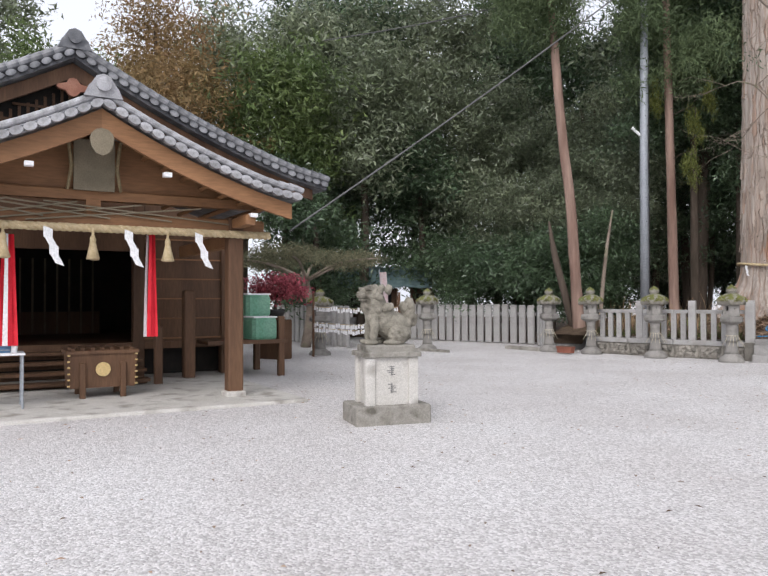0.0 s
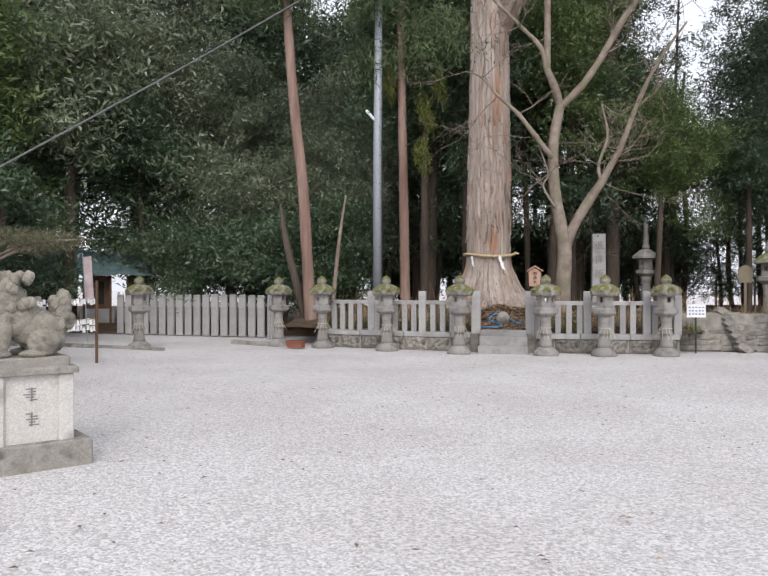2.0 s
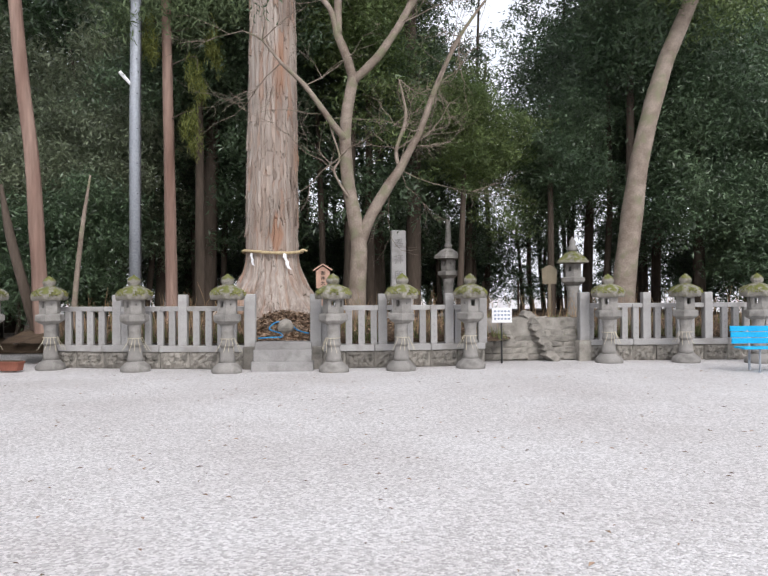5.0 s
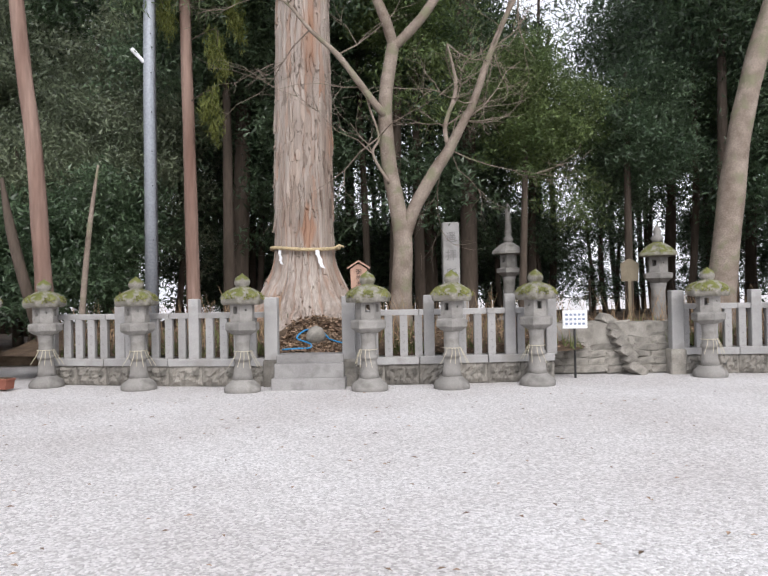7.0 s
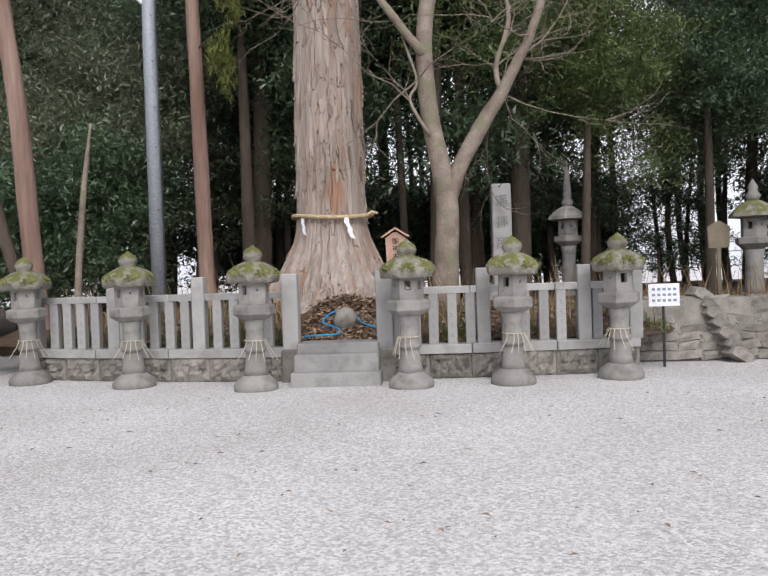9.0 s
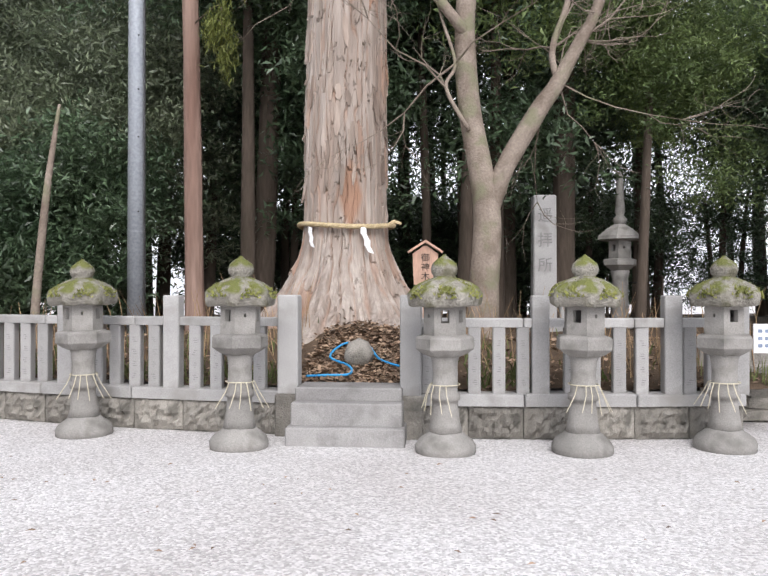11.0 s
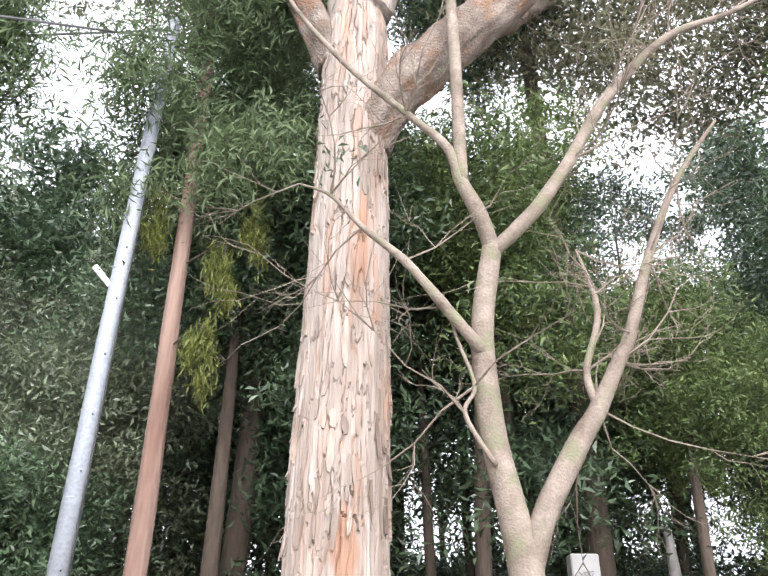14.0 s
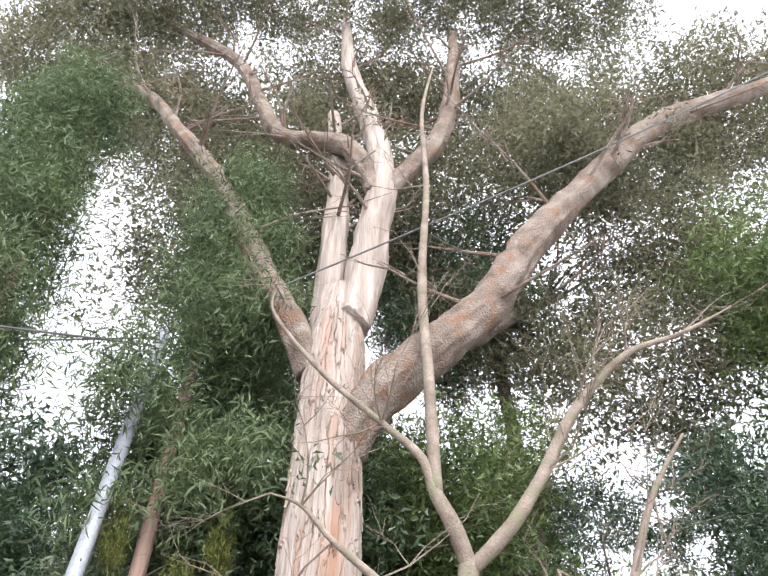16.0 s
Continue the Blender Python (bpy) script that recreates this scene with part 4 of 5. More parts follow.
# thin young trees in the glade, sky showing between their leaves
SPARSE = [leaf_mesh("crown", LEAF, crown_blobs(2.3, 2.8, 16, i + 70), 6500, 0.1, 0.2, i + 70, 0.1, 0.45, 55, True) for i in range(2)]
random.seed(31)
for x, y, z, k in ((2.4, 31.5, 8.4, 1.0), (8.4, 31.0, 7.4, 1.1), (3.4, 29.6, 4.4, 0.7), (5.4, 33.4, 12.8, 1.1), (6.6, 29.8, 4.8, 0.8), (8.2, 30.2, 4.3, 0.75), (9.6, 30.0, 4.6, 0.8), (8.8, 33.2, 13.0, 1.1), (11.0, 30.4, 4.6, 0.8), (4.6, 30.4, 2.3, 0.55), (5.9, 29.6, 2.2, 0.5), (7.3, 30.6, 2.5, 0.55), (9.0, 29.4, 2.2, 0.5)):
    t = straight_tree([(x, y, 0.2), (x + random.uniform(-0.3, 0.3), y, z * 0.5), (x, y, z + 1.5)], [0.1, 0.08, 0.03], DARKBARK, "thin evergreen tree with sky between its leaves", random.choice(SPARSE), Matrix.Translation((0, 0, z)) @ pose(0, 0, 0, 0, 0, random.uniform(0, 360)) @ Matrix.Diagonal((k, k, k, 1)), "evergreen_tree", LEAF)
    t["group"] = "evergreens of the grove"
# trees behind the hall, some in autumn colour
for x, y, z, k, pool in ((-25, 8, 6.5, 0.9, BROWN), (-23, 14.5, 7.4, 0.9, FARLIGHT), (-21.5, 22.5, 11, 1.2, FARGREY), (-16.0, 28.5, 12.6, 1.25, FARGREY), (-19.0, 28.0, 13.5, 1.2, FAREVER), (-15.5, 19.8, 3.6, 0.8, FAREVER), (-20, 18, 8.0, 1.15, BROWN), (-17.5, 20.5, 7.0, 1.1, FARLIGHT), (-26, 9, 9.5, 1.3, BROWN), (-28, 13, 12, 1.4, FARGREY), (-16, 23.5, 9, 1.15, FARGREY), (-19, 25.5, 11.5, 1.2, FARGREY), (-24, 20, 11.5, 1.2, BROWN), (-14.5, 25.5, 5, 1.0, FAREVER), (-18, 23, 4, 1.0, FAREVER), (-22, 17, 4, 1.0, FAREVER)):
    me = pool[len(GROVE) % len(pool)]
    t = straight_tree([(x, y, 0), (x + 0.2, y, z * 0.5), (x, y, z + 1.5)], [0.22, 0.17, 0.05], DARKBARK, "tall tree with yellowing autumn leaves" if pool is BROWN else "leafy green tree behind the hall", me, Matrix.Translation((0, 0, z)) @ pose(0, 0, 0, 0, 0, x * 40) @ Matrix.Diagonal((k, k, k, 1)), "autumn_tree" if pool is BROWN else "broadleaf_tree", me.materials[0])
# low bushes in front of the grove on the west side and far trunks
for x, y, k in ((-11.4, 24.2, 1.2), (-9.6, 23.6, 1.3), (-8.0, 23.0, 1.2), (-6.8, 23.6, 1.0), (-11, 26, 1.4), (11.5, 23.5, 1.2), (13.5, 24, 1.3), (-9.0, 25.5, 1.3), (-12.6, 26.4, 1.4), *[(-7 + i * 1.15 + 0.5 * math.sin(i * 5), 30.5 + 3 * abs(math.sin(i * 2.3)), 1.45 + 0.3 * math.sin(i * 3.1)) for i in range(20) if not 11 <= i <= 16]):
    b = thing("bush", "dense dark green evergreen shrub", "shrub", pose(x, y, 0.2))
    part("stem", Shape().tube([(0, 0, 0), (0.1, 0, 0.7), (0, 0.1, 1.4)], [0.06, 0.05, 0.02], 6), DARKBARK, b)
    part("foliage", random.choice(BUSH), LEAF, b, at=Matrix.Translation((0, 0, 1.5 * k)) @ pose(0, 0, 0, 0, 0, x * 70) @ Matrix.Diagonal((k, k, k, 1)))
# far trunks, coloured dark to deepen the shade of the grove
for i in range(34):
    x, y = random.uniform(-9, 15), random.uniform(26.5, 36)
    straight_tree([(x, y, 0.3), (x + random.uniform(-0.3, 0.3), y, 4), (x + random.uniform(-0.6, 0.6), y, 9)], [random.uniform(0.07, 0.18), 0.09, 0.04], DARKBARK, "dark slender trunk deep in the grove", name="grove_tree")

# wire fence at the far side of the bank
wf = thing("wire_fence", "low wire fence on thin grey posts behind the trees", "fence", kind="structure")
for i in range(9):
    part("post", Shape().tube([(3.2 + i * 1.15, 27.6 + 0.1 * math.sin(i), 0.2), (3.2 + i * 1.15 + 0.06 * math.sin(i * 3), 27.6, 1.75)], [0.035, 0.03], 6), DARKBARK, wf)
for z in (0.9, 1.25, 1.6):
    part("wire", Shape().tube([(3.2 + i * 1.15, 27.56, z + 0.03 * math.sin(i * 2)) for i in range(9)], [0.008] * 9, 4), DARKMETAL, wf)

# drooping sprays low on the cedar beside the pole
CEDARSPRAY = mat("cedar_spray", (0.13, 0.16, 0.04), (0.23, 0.25, 0.075), 0.6, 0.6, 6, 0, island=0.35, through_light=0.35)
for x, y, z in ((-3.45, 22.0, 6.5), (-3.55, 21.9, 5.2), (-3.1, 22.2, 7.3), (-4.6, 22.1, 7.4)):
    sp = thing("cedar_spray", "drooping yellow-green cedar spray on a thin twig", "branch", pose(x, y, z), "cedar sprays")
    part("twig", Shape().tube([(-4.15 - x, 22.4 - y, 0.35), (0, 0, 0.45), (0.05, -0.05, 0.1)], [0.015, 0.01, 0.005], 5, 4), DARKBARK, sp)
    part("needles", leaf_mesh("needles", CEDARSPRAY, [(0, 0, 0.0, 0.2, 0.2, 0.36), (0.14, 0, -0.3, 0.12, 0.12, 0.25)], 800, 0.09, 0.05, int(z * 10), 2.2, 0.1, 40), CEDARSPRAY, sp)

# grass on the bank behind the fence
random.seed(21)
s = Shape()
for i in range(2600):
    x = random.uniform(-5.7, 10)
    y = front_line(x) + random.choice((random.uniform(0.24, 0.6), random.uniform(0.3, 2.2)))
    if -1.8 < x < -0.5 or noise.noise(Vector((x * 1.3, y * 2, 7))) < -0.05:
        continue
    z, h, w = terrace_height(x, y) - 0.02, random.uniform(0.06, 0.3), random.uniform(0.006, 0.012)
    dx, dy = random.uniform(-0.12, 0.12), random.uniform(-0.12, 0.06)
    s.add([(x - w, y, z), (x + w, y, z), (x + dx * 0.4 + w * 0.7, y + dy * 0.4, z + h * 0.65), (x + dx * 0.4 - w * 0.7, y + dy * 0.4, z + h * 0.65), (x + dx, y + dy, z + h)], [(0, 1, 2, 3), (3, 2, 4)])
tagged(part("bank_grass", s, GRASS), "thin green grass tufts on the bank", "grass", kind="stuff")

# dry stems and litter
random.seed(11)
s = Shape()
for i in range(700):
    x = random.uniform(-6, 10)
    if -1.9 < x < -0.4:
        continue
    y = front_line(x) + random.uniform(0.5, 2.0)
    z = terrace_height(x, y)
    h = random.uniform(0.25, 0.85)
    dx, dy = random.uniform(-0.25, 0.25), random.uniform(-0.2, 0.2)
    s.tube([(x, y, z - 0.02), (x + dx * 0.4, y + dy * 0.4, z + h * 0.6), (x + dx, y + dy, z + h)], [0.006, 0.005, 0.002], 3)
tagged(part("dry_undergrowth", s, STEM), "dry brown stems along the top of the bank", "undergrowth", kind="stuff")
n = 9000
rng = np.random.default_rng(3)
V, F = [], []
for i in range(n):
    if i < 4200:
        x, y = rng.uniform(-1.75, -0.5), rng.uniform(18.98, 21.6)
    else:
        x = rng.uniform(-5.8, 10)
        y = front_line(x) + rng.uniform(0.25, 3.2)
    z = terrace_height(x, y) + rng.uniform(0.005, 0.05)
    a, sz = rng.uniform(0, 6.28), rng.uniform(0.02, 0.05)
    c, d = math.cos(a) * sz, math.sin(a) * sz
    k = len(V)
    t1, t2 = rng.uniform(-0.02, 0.03), rng.uniform(-0.02, 0.03)
    V += [(x - c, y - d, z), (x + d * 0.5, y - c * 0.5, z + t1), (x + c, y + d, z + 0.01), (x - d * 0.5, y + c * 0.5, z + t2)]
    F.append((k, k + 1, k + 2, k + 3))
s = Shape()
s.add(V, F)
tagged(part("leaf_litter", s, LITTER), "brown fallen leaves and bark scraps on the bank", "leaf litter", kind="stuff")
s = Shape()
for i in range(1100):
    x, y = random.uniform(-9, 8), random.uniform(1.5, 17.5)
    a, sz = random.uniform(0, 6.28), random.uniform(0.01, 0.036)
    c, d = math.cos(a) * sz, math.sin(a) * sz
    s.add([(x - c, y - d, 0.028), (x + d * 0.4, y - c * 0.4, 0.035), (x + c, y + d, 0.03), (x - d * 0.4, y + c * 0.4, 0.037)], [(0, 1, 2, 3)])
tagged(part("ground_litter", s, LITTER), "scattered dark leaf scraps on the gravel", "leaf litter", kind="stuff")
hose = [(-1.65, 19.1, 0.56), (-1.4, 19.08, 0.57), (-1.2, 19.15, 0.6), (-1.25, 19.5, 0.66), (-1.5, 19.7, 0.7), (-1.4, 20.1, 0.79), (-1.15, 20.2, 0.83), (-0.95, 19.8, 0.76), (-0.7, 19.6, 0.72)]
hose = [(x, y, terrace_height(x, y) + 0.06) for x, y, z in hose]
tagged(part("garden_hose", Shape().tube(hose, [0.014] * len(hose), 7, 5), HOSE, smooth=True), "bright blue hose lying on the leaf litter", "hose")
tagged(part("field_stone", Shape().lathe([(0.16, 0.6), (0.18, 0.72), (0.12, 0.84), (0.03, 0.88)], 10, -1.18, 19.75, wob=0.12), RUBBLE, smooth=True), "rough grey field stone among the leaves", "stone")


# ---------- things on the bank ----------
def text_mesh(name, body, size, material, parent, at, depth=0.003):
    cu = bpy.data.curves.new(name, "FONT")
    cu.body, cu.size, cu.align_x, cu.align_y, cu.extrude = body, size, "CENTER", "CENTER", depth
    cu.materials.append(material)
    ob = new(name, cu)
    ob.parent, ob.matrix_basis = parent, at
    return ob


p = thing("sacred_tree_plaque", "small roofed wooden plaque with brushed characters on a post", "sign", pose(-0.42, 19.75, 0.6, 0, 0, 5))
part("post", Shape().box(0, 0.02, -0.2, 0.05, 0.04, 1.1), PLAQUEWOOD, p)
part("board", Shape().rings([[(-0.13, -0.02, 0.9), (0.13, -0.02, 0.9), (0.13, 0.0, 0.9), (-0.13, 0.0, 0.9)], [(-0.145, -0.02, 1.25), (0.145, -0.02, 1.25), (0.145, 0, 1.25), (-0.145, 0, 1.25)], [(-0.02, -0.02, 1.34), (0.02, -0.02, 1.34), (0.02, 0, 1.34), (-0.02, 0, 1.34)]]), PLAQUEWOOD, p)
for sg in (-1, 1):
    part("roof_board", Shape().box(0, 0, -0.012, 0.24, 0.11, 0.024), PLAQUEWOOD, p, at=pose(sg * 0.095, -0.02, 1.33, 0, sg * 33, 0))
for i, ch in enumerate("御神木"):
    text_mesh("character", ch, 0.1, INK, p, pose(0, -0.024, 1.2 - i * 0.105, 90, 0, 0))
m = thing("stone_monument", "upright inscribed granite pillar on a stone base", "monument", pose(1.42, 24.1, 0.6, 0, 0, 4))
part("base", Shape().box(0, 0, 0, 0.75, 0.6, 0.3, bevel=0.02), STONE, m)
part("pillar", Shape().box(0, 0, 0.3, 0.4, 0.3, 2.16, taper=0.96, bevel=0.02), STONE, m)
for i, ch in enumerate("遥拝所"):
    text_mesh("character", ch, 0.26, CUT, m, pose(0, -0.152, 2.1 - i * 0.42, 90, 0, 0))
part("side_stone", Shape().box(0.32, -0.1, 0.3, 0.14, 0.14, 0.5, bevel=0.02), STONE, m)


def old_lantern(at, h, label, tall=False):
    t = thing("stone_lantern", label, "stone lantern", at)
    part("foot", Shape().lathe([(0.34, -0.1), (0.34, 0.12), (0.22, 0.2)], 6), LANTERN, t)
    part("shaft", Shape().lathe([(0.18, 0.18), (0.15, 0.3), (0.14, h - 0.15), (0.17, h)], 14), LANTERN, t, smooth=True)
    part("platform", Shape().lathe([(0.16, h), (0.3, h + 0.1), (0.31, h + 0.2), (0.2, h + 0.22)], 6), LANTERN, t)
    part("firebox", welded(firebox(0.21, h + 0.22, h + 0.54).mesh("firebox", LANTERN)), LANTERN, t)
    part("roof", Shape().lathe([(0.2, h + 0.53), (0.42, h + 0.56), (0.4, h + 0.62), (0.24, h + 0.76), (0.1, h + 0.84)], 6, wob=0.02), LANTERN if tall else MOSSY, t)
    part("finial", Shape().lathe([(0.09, h + 0.83), (0.13, h + 0.92), (0.07, h + 1.0), (0.09, h + 1.06), (0.055, h + (1.7 if tall else 1.12)), (0.01, h + (1.8 if tall else 1.2))], 12), LANTERN, t, smooth=True)


old_lantern(pose(2.88, 24.95, 0.65, 0, 0, 10), 1.15, "tall weathered stone lantern with a long spire", True)
old_lantern(pose(5.55, 22.3, 0.6, 0, 0, 20), 0.95, "mossy old stone lantern on the bank")
w = thing("wooden_sign", "small grey wooden notice board on a post", "sign", pose(5.0, 22.4, 0.6))
part("post", Shape().box(0, 0, -0.1, 0.06, 0.05, 1.2), OLDBOARD, w)
part("board", Shape().rings([[(-0.17, -0.03, 1.0), (0.17, -0.03, 1.0), (0.17, 0, 1.0), (-0.17, 0, 1.0)], [(-0.19, -0.03, 1.36), (0.19, -0.03, 1.36), (0.19, 0, 1.36), (-0.19, 0, 1.36)], [(-0.03, -0.03, 1.46), (0.03, -0.03, 1.46), (0.03, 0, 1.46), (-0.03, 0, 1.46)]]), OLDBOARD, w)
w = thing("notice_sign", "white notice board on a thin metal post", "sign", pose(3.17, 19.4, 0, 0, 0, 3))
part("post", Shape().tube([(0, 0, -0.05), (0, 0, 0.85)], [0.02, 0.02], 8), DARKMETAL, w)
part("board", Shape().box(0, -0.03, 0.79, 0.41, 0.02, 0.3, bevel=0.004), PAPER, w)
for r in range(3):
    for c in range(5):
        part("lettering", Shape().box(-0.14 + c * 0.07, -0.044, 0.85 + r * 0.075, 0.042, 0.004, 0.034), mat("grey_ink", (0.2, 0.25, 0.35), (0.25, 0.3, 0.4), 0.8, bump=0) if (r, c) == (0, 0) else bpy.data.materials["grey_ink"], w)

CABLE = mat("cable_grey", (0.1, 0.1, 0.1), (0.16, 0.16, 0.16), 0.6, bump=0)
# lamp pole with its bracket
p = thing("utility_pole", "grey steel utility pole with small bracket and cable", "pole", pose(-4.81, 21.9, 0.5))
part("shaft", Shape().tube([(0, 0, -0.3), (0, 0, 5), (0.06, 0, 10.9)], [0.135, 0.12, 0.1], 20), STEEL, p, smooth=True)
for z in (1.8, 2.9, 3.6, 4.4, 5.2, 6.0, 6.9, 7.7):
    part("band", Shape().lathe([(0.128 - 0.0022 * z, z), (0.133 - 0.0022 * z, z + 0.01), (0.133 - 0.0022 * z, z + 0.02), (0.126 - 0.0022 * z, z + 0.03)], 20), STEEL, p)
    part("bolt", Shape().tube([(0.09, -0.13, z + 0.3), (0.1, -0.16, z + 0.3)], [0.012, 0.012], 6), DARKMETAL, p)
part("bracket", Shape().tube([(-0.08, -0.05, 5.75), (-0.3, -0.15, 6.0)], [0.04, 0.045], 10), PAPER, p, "short white lamp bracket")
part("cable", Shape().tube([(0.15, -0.05, 0.2), (0.15, -0.05, 5), (0.17, -0.05, 8)], [0.012] * 3, 6), DARKMETAL, p)
for a, b, sag, lab in (((-4.85, 21.9, 11.2), (-16, 21.0, 11.0), 0.2, "thin black overhead cable from the pole"), ((-4.85, 21.8, 10.9), (-10.2, 12.2, 2.95), 0.1, "overhead service cable to the hall"), ((-4.85, 21.9, 11.2), (14, 20.0, 22.0), 0.4, "twisted dark overhead cable among the branches")):
    A, Bv = Vector(a), Vector(b)
    pts = [A.lerp(Bv, i / 16) - Vector((0, 0, sag * math.sin(math.pi * i / 16))) for i in range(17)]
    tagged(part("overhead_cable", Shape().tube(pts, [0.02] * 17, 6), CABLE), lab, "cable")

# blue bench
b = thing("bench", "bright blue slatted park bench with steel legs", "bench", pose(7.72, 17.2, 0, 0, 0, -3))
for i in range(3):
    part("back_slat", Shape().box(0, 0.18 + 0.03 * i, 0.47 + 0.105 * i, 1.8, 0.03, 0.095, bevel=0.008), BLUE, b)
    part("seat_slat", Shape().box(0, -0.22 + 0.13 * i, 0.40, 1.8, 0.12, 0.03, bevel=0.008), BLUE, b)
for x in (-0.6, 0.0, 0.6):
    part("leg", Shape().tube([(x, -0.2, -0.02), (x, -0.2, 0.4)], [0.02, 0.02], 8), STEEL, b)
    part("leg", Shape().tube([(x, 0.16, -0.02), (x, 0.16, 0.4), (x, 0.26, 0.76)], [0.02, 0.02, 0.02], 8), STEEL, b)


# ---------- stone palisade on the west side ----------
BOARD = Shape().box(0, 0, 0, 0.235, 0.12, 1.26, bevel=0.03).mesh("board", STONE)
def palisade(a, b, n, label):
    t = thing("palisade", label, "fence", kind="structure")
    ang = math.degrees(math.atan2(b[1] - a[1], b[0] - a[0]))
    for i in range(n):
        q = (i + 0.5) / n
        part("board", BOARD, STONE, t, at=pose(a[0] + (b[0] - a[0]) * q, a[1] + (b[1] - a[1]) * q, 0, 0, 0, ang + random.uniform(-1, 1)) @ Matrix.Diagonal((1, 1, random.uniform(0.985, 1.01), 1)))
    part("rear_rail", Shape().box((a[0] + b[0]) / 2, (a[1] + b[1]) / 2 + 0.11, 0.9, math.hypot(b[0] - a[0], b[1] - a[1]), 0.08, 0.1, ang), STONE, t)
    return t


palisade((-13.6, 22.75), (-8.25, 22.1), 17, "tall fence of upright rounded grey stone slabs")
palisade((-8.1, 21.9), (-7.05, 20.0), 4, "short return of upright grey stone slabs")
palisade((-17.5, 20.0), (-12.4, 17.6), 15, "fence of upright grey stone slabs behind the votive racks")
t = thing("low_kerb", "short dark kerb stones at the edge of the gravel", "kerb", kind="structure")
part("kerb_stone", Shape().box(-10.6, 17.6, -0.03, 3.6, 0.16, 0.1, -14, bevel=0.02), DARKSTAIN, t)
part("kerb_stone", Shape().box(-7.7, 19.6, -0.03, 1.4, 0.16, 0.1, -25, bevel=0.02), DARKSTAIN, t)


# ---------- guardian lion on its pedestal ----------
K = pose(-4.52, 7.16, 0) @ pose(0, 0, 0, 0, 0, 50.5)
k = thing("lion_pedestal", "stained pale stone pedestal with carved characters", "pedestal", K)
part("plinth", Shape().box(0, 0, -0.03, 0.9, 0.62, 0.245, bevel=0.015), DARKSTAIN, k, "dark-stained stone plinth")
part("body", Shape().box(0, 0, 0.215, 0.56, 0.42, 0.55, bevel=0.01), PALE, k)
for sx in (-1, 1):
    for sy in (-1, 1):
        part("corner_pillar", Shape().box(sx * 0.26, sy * 0.19, 0.215, 0.12, 0.1, 0.55, bevel=0.012), PALE, k)
part("cap", Shape().box(0, 0, 0.765, 0.7, 0.54, 0.055, bevel=0.012), DARKSTAIN, k)
part("lion_base", Shape().box(0, 0, 0.82, 0.6, 0.4, 0.08, bevel=0.015), DARKSTAIN, k)
for z in (0.6, 0.4):
    s = Shape()
    for i in range(5):
        s.box(random.uniform(-0.02, 0.02), -0.2125, z + (i - 2) * 0.022, random.uniform(0.04, 0.1), 0.004, 0.01)
    s.box(0, -0.2125, z - 0.05, 0.012, 0.004, 0.11)
    part("carved_character", s, CUT, k)


def lion():
    """One carved mesh: seated guardian lion, head to the local -x side turned to the front."""
    bm = bmesh.new()

    def ball(x, y, z, rx, ry, rz, rot=0.0, seg=18):
        m = pose(x, y, z, 0, rot, 0) @ Matrix.Diagonal((rx, ry, rz, 1))
        bmesh.ops.create_uvsphere(bm, u_segments=seg, v_segments=12, radius=1, matrix=m)
    ball(0.08, 0, 0.22, 0.2, 0.14, 0.16)
    ball(0.13, 0, 0.13, 0.15, 0.16, 0.13)
    ball(-0.06, 0, 0.32, 0.17, 0.13, 0.2, -30)
    ball(-0.14, 0, 0.46, 0.14, 0.14, 0.16)
    ball(-0.17, -0.01, 0.58, 0.13, 0.13, 0.11)
    ball(-0.26, -0.03, 0.57, 0.075, 0.085, 0.05)
    ball(-0.25, -0.03, 0.515, 0.06, 0.075, 0.025)
    ball(-0.22, -0.1, 0.635, 0.045, 0.04, 0.03)
    ball(-0.25, 0.04, 0.635, 0.04, 0.04, 0.03)
    ball(-0.31, -0.04, 0.59, 0.028, 0.04, 0.022)
    for sy in (-1, 1):
        ball(-0.16, sy * 0.09, 0.2, 0.05, 0.05, 0.19, 6)
        ball(-0.19, sy * 0.09, 0.03, 0.075, 0.055, 0.035)
        ball(0.1, sy * 0.12, 0.12, 0.12, 0.06, 0.12)
        ball(0.02, sy * 0.14, 0.03, 0.1, 0.05, 0.035)
        ball(-0.1, sy * 0.12, 0.62, 0.03, 0.025, 0.05)
    for i in range(26):
        a, r = random.uniform(0, 6.28), random.uniform(0.08, 0.16)
        ball(-0.08 + random.uniform(-0.06, 0.1), 0.14 * math.sin(a), 0.5 + 0.16 * math.cos(a), 0.04, 0.04, 0.045, seg=8)
    for i in range(22):
        a = random.uniform(0, 6.28)
        ball(0.25 + 0.055 * math.cos(a), 0.07 * math.sin(a), random.uniform(0.2, 0.52), 0.045, 0.04, 0.06, 20, seg=8)
    ball(0.24, 0, 0.36, 0.07, 0.07, 0.18, 15)
    for v in bm.verts:
        v.co += v.co.normalized() * 0.018 * noise.noise(v.co * 22)
    me = bpy.data.meshes.new("guardian_lion")
    bm.to_mesh(me)
    bm.free()
    me.polygons.foreach_set("use_smooth", [True] * len(me.polygons))
    me.materials.append(CARVED)
    ob = new("guardian_lion", me)
    ob.matrix_basis = K @ Matrix.Translation((0.0, 0, 0.895)) @ Matrix.Diagonal((1.1, 1.12, 1.02, 1))
